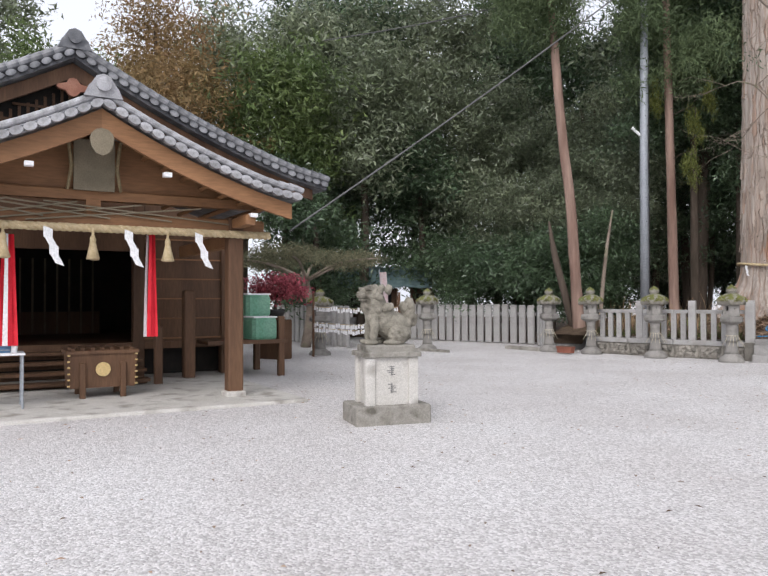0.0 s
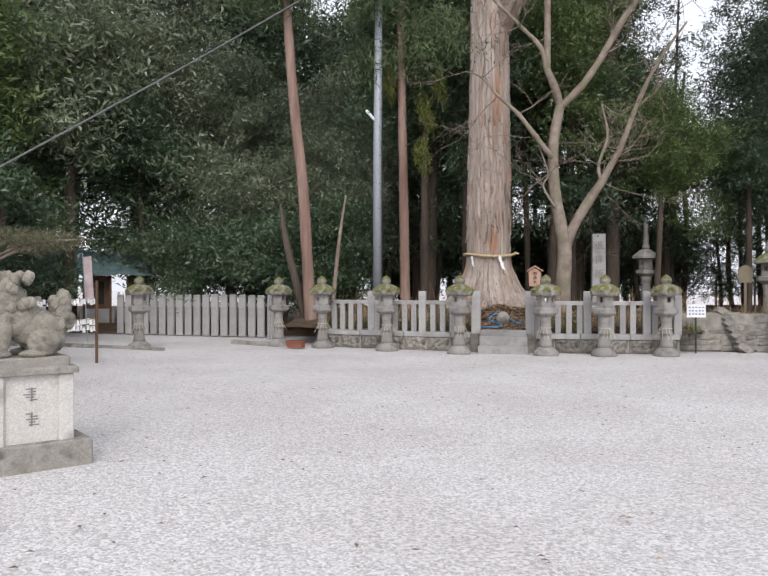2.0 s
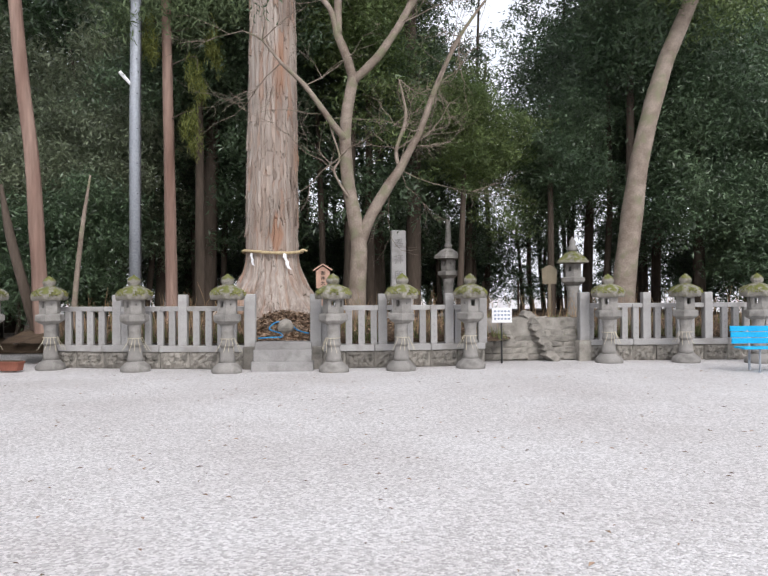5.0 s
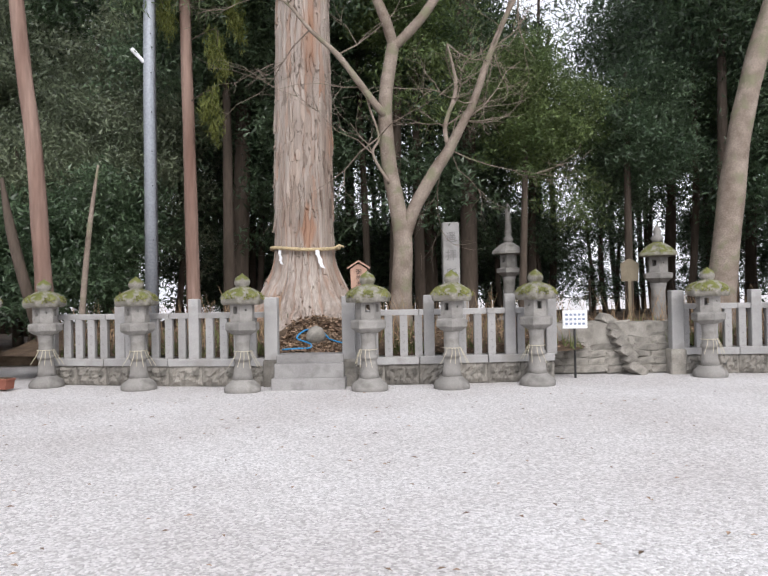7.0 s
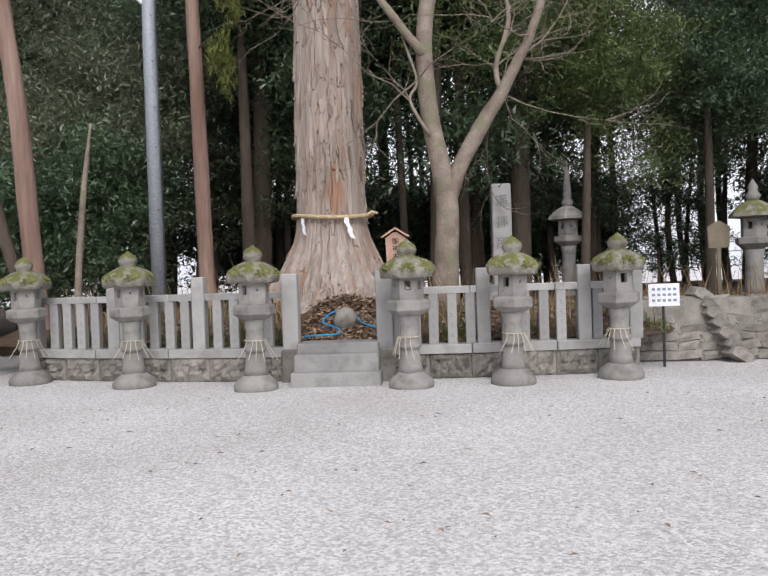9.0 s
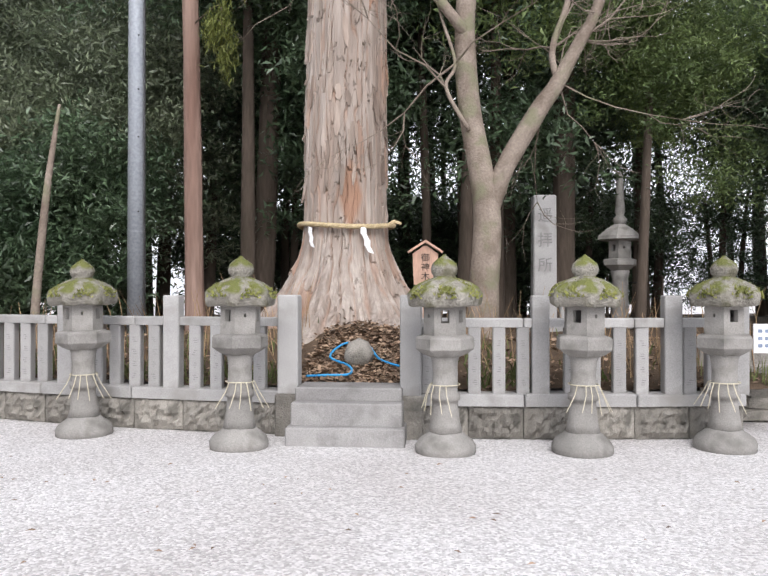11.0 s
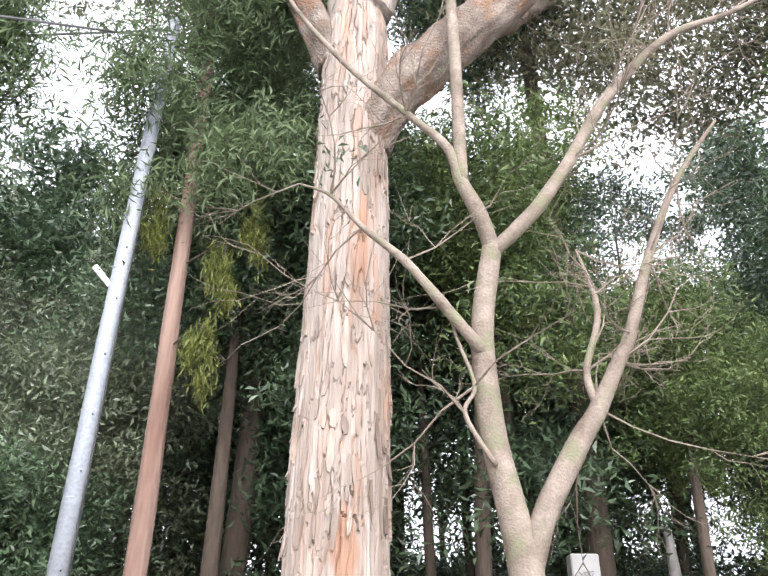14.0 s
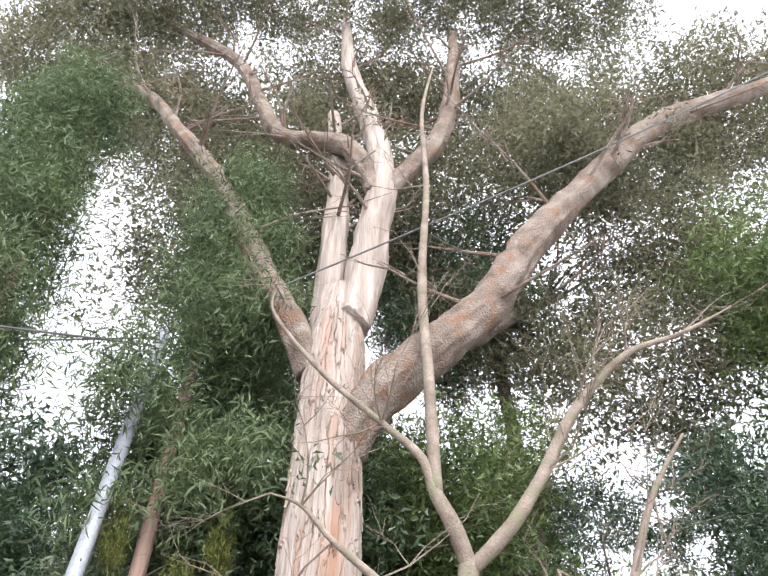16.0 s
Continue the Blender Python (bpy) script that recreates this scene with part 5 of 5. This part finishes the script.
    tagged(ob, "weathered stone guardian lion seated on its pedestal", "statue")


lion()

# ---------- worship hall: local x along the front, local y into the hall ----------
H = pose(-7.4, 7.6, 0, 0, 0, 62)
hall = thing("shrine_hall", "brown timber worship hall with grey tiled gables", "shrine building", H)
AX = -1.92


def hp(name, shape, material, label="", smooth=False, parent=None):
    return part(name, shape, material, parent or hall, label, smooth)


hp("platform", Shape().box(AX, 3.4, -0.05, 5.4, 8.6, 0.1, bevel=0.02), PALE, "low concrete platform")
for x in (0, 2 * AX):
    hp("column_base", Shape().box(x, 0, 0.05, 0.3, 0.3, 0.07, bevel=0.02), PALE)
    hp("column", Shape().box(x, 0, 0.12, 0.22, 0.22, 2.5, bevel=0.02), WOOD)
    hp("bracket_arm", Shape().box(x, -0.25, 2.45, 0.14, 1.0, 0.14, bevel=0.02), WOODX)
    hp("tie_beam", Shape().box(x, 1.5, 2.2, 0.14, 3.0, 0.2, bevel=0.02), WOODX)
hp("lintel", Shape().box(AX, 0, 2.36, 4.7, 0.17, 0.22, bevel=0.02), WOODX, "heavy brown lintel beam")
hp("upper_beam", Shape().box(AX, 0.02, 2.74, 4.6, 0.16, 0.14, bevel=0.02), WOODX)
hp("king_post", Shape().box(AX, 0, 2.58, 0.18, 0.15, 0.16), WOODX)
for i in range(8):
    hp("cord", Shape().tube([(AX - 2.0 + i * 0.2, -0.12, 2.44 + 0.25 * (i % 2)), (AX - 1.0 + i * 0.4, -0.13, 2.5 + 0.2 * ((i + 1) % 2))], [0.012, 0.012], 5), OLDBOARD)


def roof_z(a, top, drop, curve=0.38):
    """Concave roof line; a runs 0 at the ridge to 1 at the eave."""
    return top - drop * ((1 + curve) * a - curve * a * a)


def gable_roof(prefix, half, top, drop, y0, y1, thick, tilemat):
    N = 14
    for sg in (-1, 1):
        s = Shape()
        rings = []
        for i in range(N + 1):
            a = i / N
            x, z = AX + sg * half * a, roof_z(a, top, drop) + (0.1 * max(0, a - 0.85) / 0.15 * 0.5)
            rings.append([(x, y0, z), (x, y1, z), (x, y1, z - thick), (x, y0, z - thick)])
        s.rings(rings)
        r = hp(prefix + "_roof_slope", s, tilemat)
        y = y0 + 0.3
        rows = Shape()
        while y < y1:
            pts = [(AX + sg * half * i / N, y, roof_z(i / N, top, drop) + 0.01 + (0.1 * max(0, i / N - 0.85) / 0.15 * 0.5)) for i in range(N + 1)]
            rows.tube(pts, [0.055] * (N + 1), 6)
            y += 0.27
        ob = part("tile_rows", rows, tilemat, r)
        ob["kind"] = "stuff"


gable_roof("porch", 2.6, 3.9, 1.05, -0.85, 2.6, 0.09, TILE)
gable_roof("main", 4.4, 5.42, 1.84, 2.15, 10.0, 0.14, TILE)
# verge tiles, scalloped, along both slopes of the porch and of the main gable
VT = Shape()
VT.rings([[(0.08 * math.cos(a), -0.04, 0.05 * math.sin(a)) for a in [2 * math.pi * i / 10 for i in range(10)]], [(0.08 * math.cos(a), 0.05, 0.05 * math.sin(a)) for a in [2 * math.pi * i / 10 for i in range(10)]]])
VTM = VT.mesh("verge_tile", TILELIGHT)
VTD = VT.mesh("verge_tile", TILE)
CAPM = Shape().tube([(-0.115, 0, 0), (0.115, 0, 0)], [0.046, 0.04], 10).mesh("cap_tile", TILELIGHT)
CAPD = Shape().tube([(-0.115, 0, 0), (0.115, 0, 0)], [0.075, 0.066], 10).mesh("cap_tile", TILE)
for half, top, drop, y, n, vm, cm in ((2.6, 3.9, 1.05, -0.88, 18, VTM, CAPM), (4.4, 5.42, 1.84, 2.1, 27, VTD, CAPD)):
    for sg in (-1, 1):
        for i in range(n):
            a, a2 = (i + 0.5) / n, (i + 0.6) / n
            z, z2 = roof_z(a, top, drop), roof_z(a2, top, drop)
            slope = math.degrees(math.atan2(z2 - z, sg * half * (a2 - a)))
            up = 0.1 * max(0, a - 0.85) / 0.15 * 0.5
            part("verge_tile", vm, TILE, hall, at=pose(AX + sg * half * a, y, z - 0.05 + up, 0, -slope, 0))
            part("cap_tile", cm, TILE, hall, at=pose(AX + sg * half * a, y + 0.03, z + 0.065 + up, 0, -slope, 0))
# bargeboards
for half, top, drop, y, hgt, m in ((2.5, 3.78, 1.02, -0.78, 0.26, WOODX), (4.2, 5.25, 1.74, 2.35, 0.24, WOOD)):
    for sg in (-1, 1):
        rings = []
        for i in range(13):
            a = i / 12
            x, z = AX + sg * half * a, roof_z(a, top, drop)
            hh = hgt * (1 - 0.2 * a)
            rings.append([(x, y, z), (x, y + 0.07, z), (x, y + 0.07, z - hh), (x, y, z - hh)])
        hp("bargeboard", Shape().rings(rings), m, "curved brown bargeboard")
hp("gable_pendant", Shape().rings([[(AX + 0.14 * math.cos(q), y, 3.4 + 0.16 * math.sin(q) * (1.3 if math.sin(q) < 0 else 0.8)) for q in [2 * math.pi * i / 12 for i in range(12)]] for y in (-0.83, -0.78)]), OLDBOARD, "carved gable pendant")
hp("board_wall", Shape().rings([[(AX - 2.2, y, 2.86), (AX + 2.2, y, 2.86), (AX + 1.2, y, 3.2), (AX, y, 3.68), (AX - 1.2, y, 3.2)] for y in (0.02, 0.07)]), WOODX, "plain boarded gable wall")
for i in range(9):
    for sg in (-1, 1):
        a = (i + 0.5) / 9
        hp("rafter", Shape().tube([(AX + sg * 2.35 * a, -0.7, roof_z(a, 3.78, 1.03) - 0.06), (AX + sg * 2.35 * a, 2.4, roof_z(a, 3.78, 1.03) - 0.06)], [0.04, 0.04], 4), WOODX)
for sg in (-1, 1):
    for a in (0.32, 0.78):
        hp("rafter_cap", Shape().box(AX + sg * 2.5 * a, -0.74, roof_z(a, 3.78, 1.03) - 0.36, 0.1, 0.1, 0.055), PAPER, "white painted beam end")
# ridge ornaments
for y, z, r, m in ((-0.92, 3.98, 0.16, TILELIGHT), (2.05, 5.5, 0.18, TILE)):
    hp("ridge_ornament", Shape().rings([[(AX + r * c, yy, z + r * d) for c, d in ((-1.4, -0.6), (1.4, -0.6), (1.1, 0.1), (0.8, 0.5), (0.5, 1.0), (0, 1.2), (-0.5, 1.0), (-0.8, 0.5), (-1.1, 0.1))] for yy in (y, y + 0.16)]), m, "moulded ridge-end tile")
    hp("ridge_disc", Shape().rings([[(AX + 0.55 * r * math.cos(q), yy, z + 0.35 * r + 0.55 * r * math.sin(q)) for q in [2 * math.pi * i / 14 for i in range(14)]] for yy in (y - 0.05, y)]), m)
    hp("ridge", Shape().tube([(AX, y + 0.1, z - 0.02), (AX, y + (3.0 if z < 5 else 8), z - 0.02)], [0.13, 0.13], 8), TILE)
# near-black backing paints the shade behind the lattice
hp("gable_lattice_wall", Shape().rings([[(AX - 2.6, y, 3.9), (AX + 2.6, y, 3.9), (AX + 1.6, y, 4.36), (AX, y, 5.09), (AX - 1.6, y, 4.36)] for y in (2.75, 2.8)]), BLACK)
for i in range(-22, 23):
    x = i * 0.125
    top = roof_z(abs(x) / 4.2, 5.25, 1.74) - 0.3
    if top > 3.95:
        hp("lattice_bar", Shape().box(AX + x, 2.72, 3.9, 0.045, 0.04, top - 3.9), WOOD)
for z in (4.05, 4.3, 4.55):
    hp("lattice_rail", Shape().box(AX, 2.71, z, (5.05 - z) * 3.4, 0.03, 0.04), WOOD)
hp("gable_carving", Shape().rings([[(AX + 0.2 * math.cos(q) * (1 + 0.25 * math.cos(4 * q)), y, 4.84 + 0.12 * math.sin(q) * (1 + 0.25 * math.cos(4 * q))) for q in [2 * math.pi * i / 24 for i in range(24)]] for y in (2.28, 2.36)]), mat("red_carving", (0.25, 0.1, 0.065), (0.4, 0.2, 0.14), 0.7), "reddish carved gable ornament")
OLDGILT = mat("faded_gilt", (0.2, 0.15, 0.08), (0.3, 0.24, 0.14), 0.7, 12, 60, 0.4)
# framed name board under the gable
nb = hp("name_board", Shape().box(AX, -0.14, 2.85, 0.5, 0.05, 0.66), OLDBOARD, "dark weathered name board with carved edge")
for x in (-0.29, 0.29):
    part("frame_edge", Shape().tube([(AX + x * 1.12, -0.17, 2.85), (AX + x * 0.95, -0.17, 3.15), (AX + x * 1.1, -0.17, 3.5)], [0.018, 0.026, 0.02], 6), OLDGILT, nb, "faded gilt carved frame")
# body of the hall
hp("floor", Shape().box(AX, 6.2, 0.55, 5.6, 5.9, 0.12), WOOD)
for i in range(4):
    hp("stair_tread", Shape().box(AX, 2.85 - 0.28 * (3 - i) + 0.1, 0.1 + 0.14 * i, 2.3, 0.3, 0.05), WOOD)
    hp("stair_riser", Shape().box(AX, 2.95 - 0.28 * (3 - i) + 0.1, 0.02 + 0.14 * i, 2.3, 0.03, 0.1), WOOD)
for x in (-2.8, -1.2, 1.2, 2.8):
    hp("hall_post", Shape().box(AX + x, 3.3, 0.05, 0.2, 0.2, 3.4, bevel=0.015), WOOD)
for sg in (-1, 1):
    hp("front_wall", Shape().box(AX + sg * 2.0, 3.3, 0.67, 1.6, 0.07, 2.6), WOOD)
    for i in range(6):
        hp("wall_board", Shape().box(AX + sg * 2.0, 3.25, 0.72 + i * 0.36, 1.58, 0.03, 0.025), WOODX)
    hp("stair_post", Shape().box(AX + sg * 1.28, 2.0, 0.05, 0.13, 0.13, 0.95, bevel=0.02), WOOD)
    hp("rail_post", Shape().box(AX + sg * 1.92 + 0.05, 2.75, 0.05, 0.2, 0.2, 1.55, bevel=0.02), WOOD)
    hp("side_wall", Shape().box(AX + sg * 2.85, 6.2, 0.1, 0.08, 5.8, 3.5), WOOD)
hp("transom", Shape().box(AX, 3.3, 2.3, 2.5, 0.1, 1.0), WOOD)
# back wall coloured near-black for the unlit depth of the hall
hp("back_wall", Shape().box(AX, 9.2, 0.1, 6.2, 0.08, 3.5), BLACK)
hp("ceiling", Shape().box(AX, 6.2, 3.45, 6.4, 6.0, 0.08), WOOD)
# solid near-black block in place of the shade below the floor
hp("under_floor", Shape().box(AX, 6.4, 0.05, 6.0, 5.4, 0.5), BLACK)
hp("veranda", Shape().box(AX + 3.0, 4.8, 0.62, 1.5, 4.6, 0.07), WOOD)
for y in (2.65, 4.0, 5.4, 6.8):
    hp("veranda_post", Shape().box(AX + 3.68, y, 0.0, 0.12, 0.12, 1.12, bevel=0.015), WOOD)
for z in (0.82, 1.02):
    hp("veranda_rail", Shape().box(AX + 3.68, 4.8, z, 0.06, 4.4, 0.06), WOOD)
inner = hp("inner_lattice", Shape().box(AX, 7.6, 0.67, 2.3, 0.04, 0.5), WOOD)
for i in range(9):
    part("lattice_bar", Shape().box(AX - 1.0 + i * 0.25, 7.6, 0.67, 0.04, 0.04, 1.7), OLDBOARD, inner)


def on_hall(x, y, z, rz=0):
    return H @ pose(x, y, z, 0, 0, rz)


# straw rope across the porch, tassels, papers, bell cloths
rp = thing("shimenawa_rope", "long twisted straw rope hung across the porch", "rope", on_hall(AX, -0.16, 2.36))
for ph in (0, 2.1, 4.2):
    pts = [(-2.6 + 5.0 * i / 160, 0.025 * math.cos(i * 0.8 + ph), 0.025 * math.sin(i * 0.8 + ph) - 0.0) for i in range(161)]
    part("strand", Shape().tube(pts, [0.034] * 161, 6), STRAW, rp, smooth=True)
for x in (-1.05, -0.02, 0.93):
    t = thing("straw_tassel", "bound straw tassel hanging from the rope", "tassel", on_hall(AX + x, -0.2, 2.36), "tassels on the porch rope")
    part("cord", Shape().tube([(0, 0, 0), (0, 0, -0.12)], [0.014, 0.018], 8), STRAW, t)
    part("skirt", Shape().lathe([(0.02, -0.1), (0.04, -0.15), (0.035, -0.18), (0.055, -0.28), (0.085, -0.4), (0.075, -0.41)], 16, wob=0.05), STRAW, t, smooth=True)
for x in (-1.5, -0.55, 0.42, 1.35):
    paper_streamer(on_hall(AX + x, -0.22, 2.36), "zigzag folded white paper streamer on the porch rope", 1.25)
for x, w in ((-0.98, 0.2), (0.78, 0.16)):
    t = thing("bell_cloth", "red and white striped cloth hanging from the porch", "cloth", on_hall(AX + x, 0.15, 0.92 if w < 0.2 else 0.85))
    for i in range(4):
        s = Shape()
        rings = []
        for j in range(9):
            z = 1.42 * j / 8
            k = 0.55 + 0.45 * (1 - j / 8)
            x0, x1 = (-w / 2 + w * i / 4) * k * 1.2, (-w / 2 + w * (i + 1) / 4) * k * 1.2
            y = 0.03 * math.sin(i * 2.2 + j * 0.3)
            rings.append([(x0, y, z), (x1, y + 0.025 * (-1) ** i, z), (x1, y + 0.012 + 0.025 * (-1) ** i, z), (x0, y + 0.012, z)])
        s.rings(rings)
        part("stripe", s, PAPER if i == (1 if w > 0.18 else 0) else RED, t)
# offertory box
b = thing("offertory_box", "dark wooden offertory box with round gold crest", "offertory box", on_hall(-1.68, 0.98, 0.05))
part("body", Shape().rings([[(x * 0.46 * k, y * 0.28 * k, z) for x, y in ((-1, -1), (1, -1), (1, 1), (-1, 1))] for z, k in ((0.14, 0.95), (0.62, 1.0))]), WOOD, b)
part("rim", Shape().box(0, 0, 0.62, 0.98, 0.62, 0.05, bevel=0.01), WOOD, b)
for i in range(7):
    part("slat", Shape().box(-0.39 + i * 0.13, 0, 0.67, 0.05, 0.5, 0.03), WOOD, b)
for x in (-0.27, 0.27):
    for y in (-0.29, 0.29):
        part("leg", Shape().box(x, y, 0, 0.08, 0.06, 0.5, bevel=0.01), WOOD, b)
part("crest", Shape().rings([[(0.1 * math.cos(q), y, 0.4 + 0.1 * math.sin(q)) for q in [2 * math.pi * i / 20 for i in range(20)]] for y in (-0.3, -0.275)]), BRASS, b, "round gold crest")
for x in (-0.45, 0.45):
    for i in range(6):
        part("corner_fitting", Shape().box(x, -0.285, 0.17 + i * 0.085, 0.035, 0.03, 0.02), BRASS, b)
# white folding table with basket and bottle
t = thing("folding_table", "white folding table with thin metal legs", "table", on_hall(-3.3, 0.3, 0.05))
part("top", Shape().box(0, 0, 0.68, 1.2, 0.5, 0.025, bevel=0.005), PAPER, t)
for x in (-0.57, 0.57):
    for y in (-0.22, 0.22):
        part("leg", Shape().tube([(x, y, 0), (x, y, 0.68)], [0.014, 0.014], 8), STEEL, t)
    part("foot_bar", Shape().tube([(x, -0.22, 0.03), (x, 0.22, 0.03)], [0.012, 0.012], 6), STEEL, t)
bk = thing("plastic_basket", "blue plastic basket on the table", "basket", on_hall(-3.0, 0.35, 0.755))
part("shell", Shape().rings([[(x * 0.16 * k, y * 0.12 * k, z) for x, y in ((-1, -1), (1, -1), (1, 1), (-1, 1))] for z, k in ((0, 0.85), (0.22, 1.0))]), mat("blue_plastic", (0.07, 0.16, 0.3), (0.12, 0.24, 0.4), 0.5), bk)
for i in range(4):
    part("rib", Shape().box(0, -0.118, 0.03 + i * 0.055, 0.31, 0.008, 0.012), STEEL, bk)
bt = thing("pump_bottle", "small white pump bottle on the table", "bottle", on_hall(-2.82, 0.2, 0.755))
part("bottle", Shape().lathe([(0.035, 0), (0.038, 0.09), (0.03, 0.11), (0.012, 0.12), (0.012, 0.14)], 12), PAPER, bt, smooth=True)
part("pump", Shape().tube([(0, 0, 0.13), (0, 0, 0.17), (-0.04, 0, 0.165)], [0.008, 0.01, 0.006], 6), PAPER, bt)

# green storage tubs on the veranda
for x, y, z in ((AX + 3.32, 2.95, 0.69), (AX + 3.38, 3.75, 0.69), (AX + 3.34, 3.35, 1.12)):
    t = thing("green_tub", "translucent green plastic storage tub on the veranda", "storage tub", on_hall(x, y, z, 8))
    part("shell", Shape().rings([[(px * 0.26 * k, py * 0.36 * k, zz) for px, py in ((-1, -0.8), (-0.8, -1), (0.8, -1), (1, -0.8), (1, 0.8), (0.8, 1), (-0.8, 1), (-1, 0.8))] for zz, k in ((0, 0.95), (0.05, 1), (0.34, 1.0), (0.4, 0.92))]), GREENBOX, t)
    part("lid", Shape().box(0, 0, 0.4, 0.5, 0.68, 0.03, bevel=0.01), PAPER, t, "whitish lid")
# potted pink-leaved shrub on a stand and lantern by the votive fence
pl = thing("pink_bonsai", "pink-leaved shrub in a dark pot on a wooden stand", "potted plant", pose(-11.6, 13.3, 0))
part("stand", Shape().box(0, 0, 0, 0.7, 0.5, 0.95, bevel=0.02), WOOD, pl)
part("pot", Shape().lathe([(0.18, 0.95), (0.26, 1.15), (0.28, 1.2), (0.24, 1.2)], 14), DARKMETAL, pl, smooth=True)
part("stem", Shape().tube([(0, 0, 1.15), (0.05, 0, 1.4), (0.1, 0.05, 1.7)], [0.05, 0.04, 0.02], 7), DARKBARK, pl)
part("foliage", leaf_mesh("foliage", PINKLEAF, [(0, 0, 1.75, 0.6, 0.5, 0.3), (0.35, 0.2, 1.7, 0.4, 0.4, 0.25), (-0.4, 0, 1.65, 0.35, 0.3, 0.25)], 2600, 0.05, 0.13, 77), PINKLEAF, pl)
stone_lantern(pose(-11.4, 14.85, 0, 0, 0, 40) @ Matrix.Diagonal((1.05, 1.05, 0.98, 1)))
copy_thing(first, pose(-9.9, 17.9, 0, 0, 0, 20))
# paper fortunes tied on lines between posts
rk = thing("fortune_rack", "post and string rack covered with tied white paper slips", "rack", pose(-9.95, 14.35, 0, 0, 0, 5))
for x in (-1.2, 1.2):
    part("post", Shape().tube([(x, 0, 0), (x, 0, 1.6)], [0.03, 0.03], 8), WOOD, rk)
for z in (1.25, 0.85, 0.72):
    s = Shape()
    s.tube([(-1.2, 0, z), (0, 0, z - 0.05), (1.2, 0, z)], [0.008] * 3, 5)
    part("string", s, STRAW, rk)
    for i in range(34):
        x = -1.15 + i * 0.07
        part("paper_slip", Shape().box(x, random.uniform(-0.02, 0.02), z - 0.1 - 0.05 * (1 - abs(x) / 1.2) + random.uniform(-0.02, 0.03), 0.06, 0.03, 0.1, random.uniform(-40, 40), taper=0.7), PAPER, rk)
# row of small subsidiary shrines with green copper roofs beyond the palisade
for i in range(3):
    c = Vector((-15.7 + i * 1.2, 22.3 + i * 0.76, 0))
    sh = thing("small_shrine", "small timber shrine with curved green copper roof", "shrine building", Matrix.Translation(c + Vector((-0.8, 1.2, 0))) @ pose(0, 0, 0, 0, 0, 32.4) @ Matrix.Diagonal((0.85, 0.85, 1.05, 1)), "row of small shrines")
    part("base", Shape().box(0, 0.4, 0, 1.3, 1.2, 0.7), STONE, sh)
    part("cella", Shape().box(0, 0.5, 0.7, 1.0, 0.9, 1.1), WOOD, sh)
    part("door", Shape().box(0, 0.03, 0.85, 0.5, 0.04, 0.75), BLACK, sh)
    for x in (-0.5, 0.5):
        part("post", Shape().box(x, -0.25, 0.0, 0.09, 0.09, 1.8), WOOD, sh)
    rings = []
    for y, z in ((-0.75, 1.85), (-0.4, 2.0), (0.0, 2.25), (0.4, 2.6), (0.8, 2.35), (1.2, 1.95)):
        rings.append([(-0.88, y, z + 0.08), (0, y, z), (0.88, y, z + 0.08), (0.88, y, z), (0, y, z - 0.07), (-0.88, y, z)])
    part("roof", Shape().rings(rings), COPPER, sh, "curved green copper roof")
# leaning banner pole by the shrines
bn = thing("banner", "narrow pink and white banner on a pole", "banner", pose(-12.2, 19.2, 0, 0, -4, 0))
part("pole", Shape().tube([(0, 0, 0), (0, 0, 2.4)], [0.015, 0.015], 6), STEEL, bn)
part("cloth", Shape().box(0.14, 0, 1.1, 0.24, 0.012, 1.2), mat("pink_cloth", (0.6, 0.4, 0.42), (0.75, 0.7, 0.7), 0.8, 5), bn)
# spreading bare pine-like canopy beyond the porch
t = thing("trained_pine", "flat-spreading trained pine with brownish twigs", "tree", pose(-13.6, 17.0, 0))
part("trunk", Shape().tube([(0, 0, 0), (0.2, 0, 1.2), (-0.1, 0, 2.3)], [0.16, 0.13, 0.07], 10, 4), GREYBARK, t, smooth=True)
for a in range(6):
    d = Vector((math.cos(a * 1.05), math.sin(a * 1.05), 0))
    part("branch", Shape().tube([(0, 0, 2.0), d * 1.2 + Vector((0, 0, 2.5)), d * 2.6 + Vector((0, 0, 2.6))], [0.06, 0.04, 0.015], 6, 4), GREYBARK, t)
PINE = mat("pine_needle", (0.13, 0.135, 0.08), (0.23, 0.22, 0.14), 0.7, 1, 8, 0, island=0.4, through_light=0.3)
part("foliage", leaf_mesh("foliage", PINE, [(math.cos(a) * 1.5, math.sin(a) * 1.5, 2.55 + 0.12 * (a % 3), 0.9, 0.9, 0.16) for a in range(0, 6)], 9000, 0.08, 0.16, 91, 0, 0.15), PINE, t)
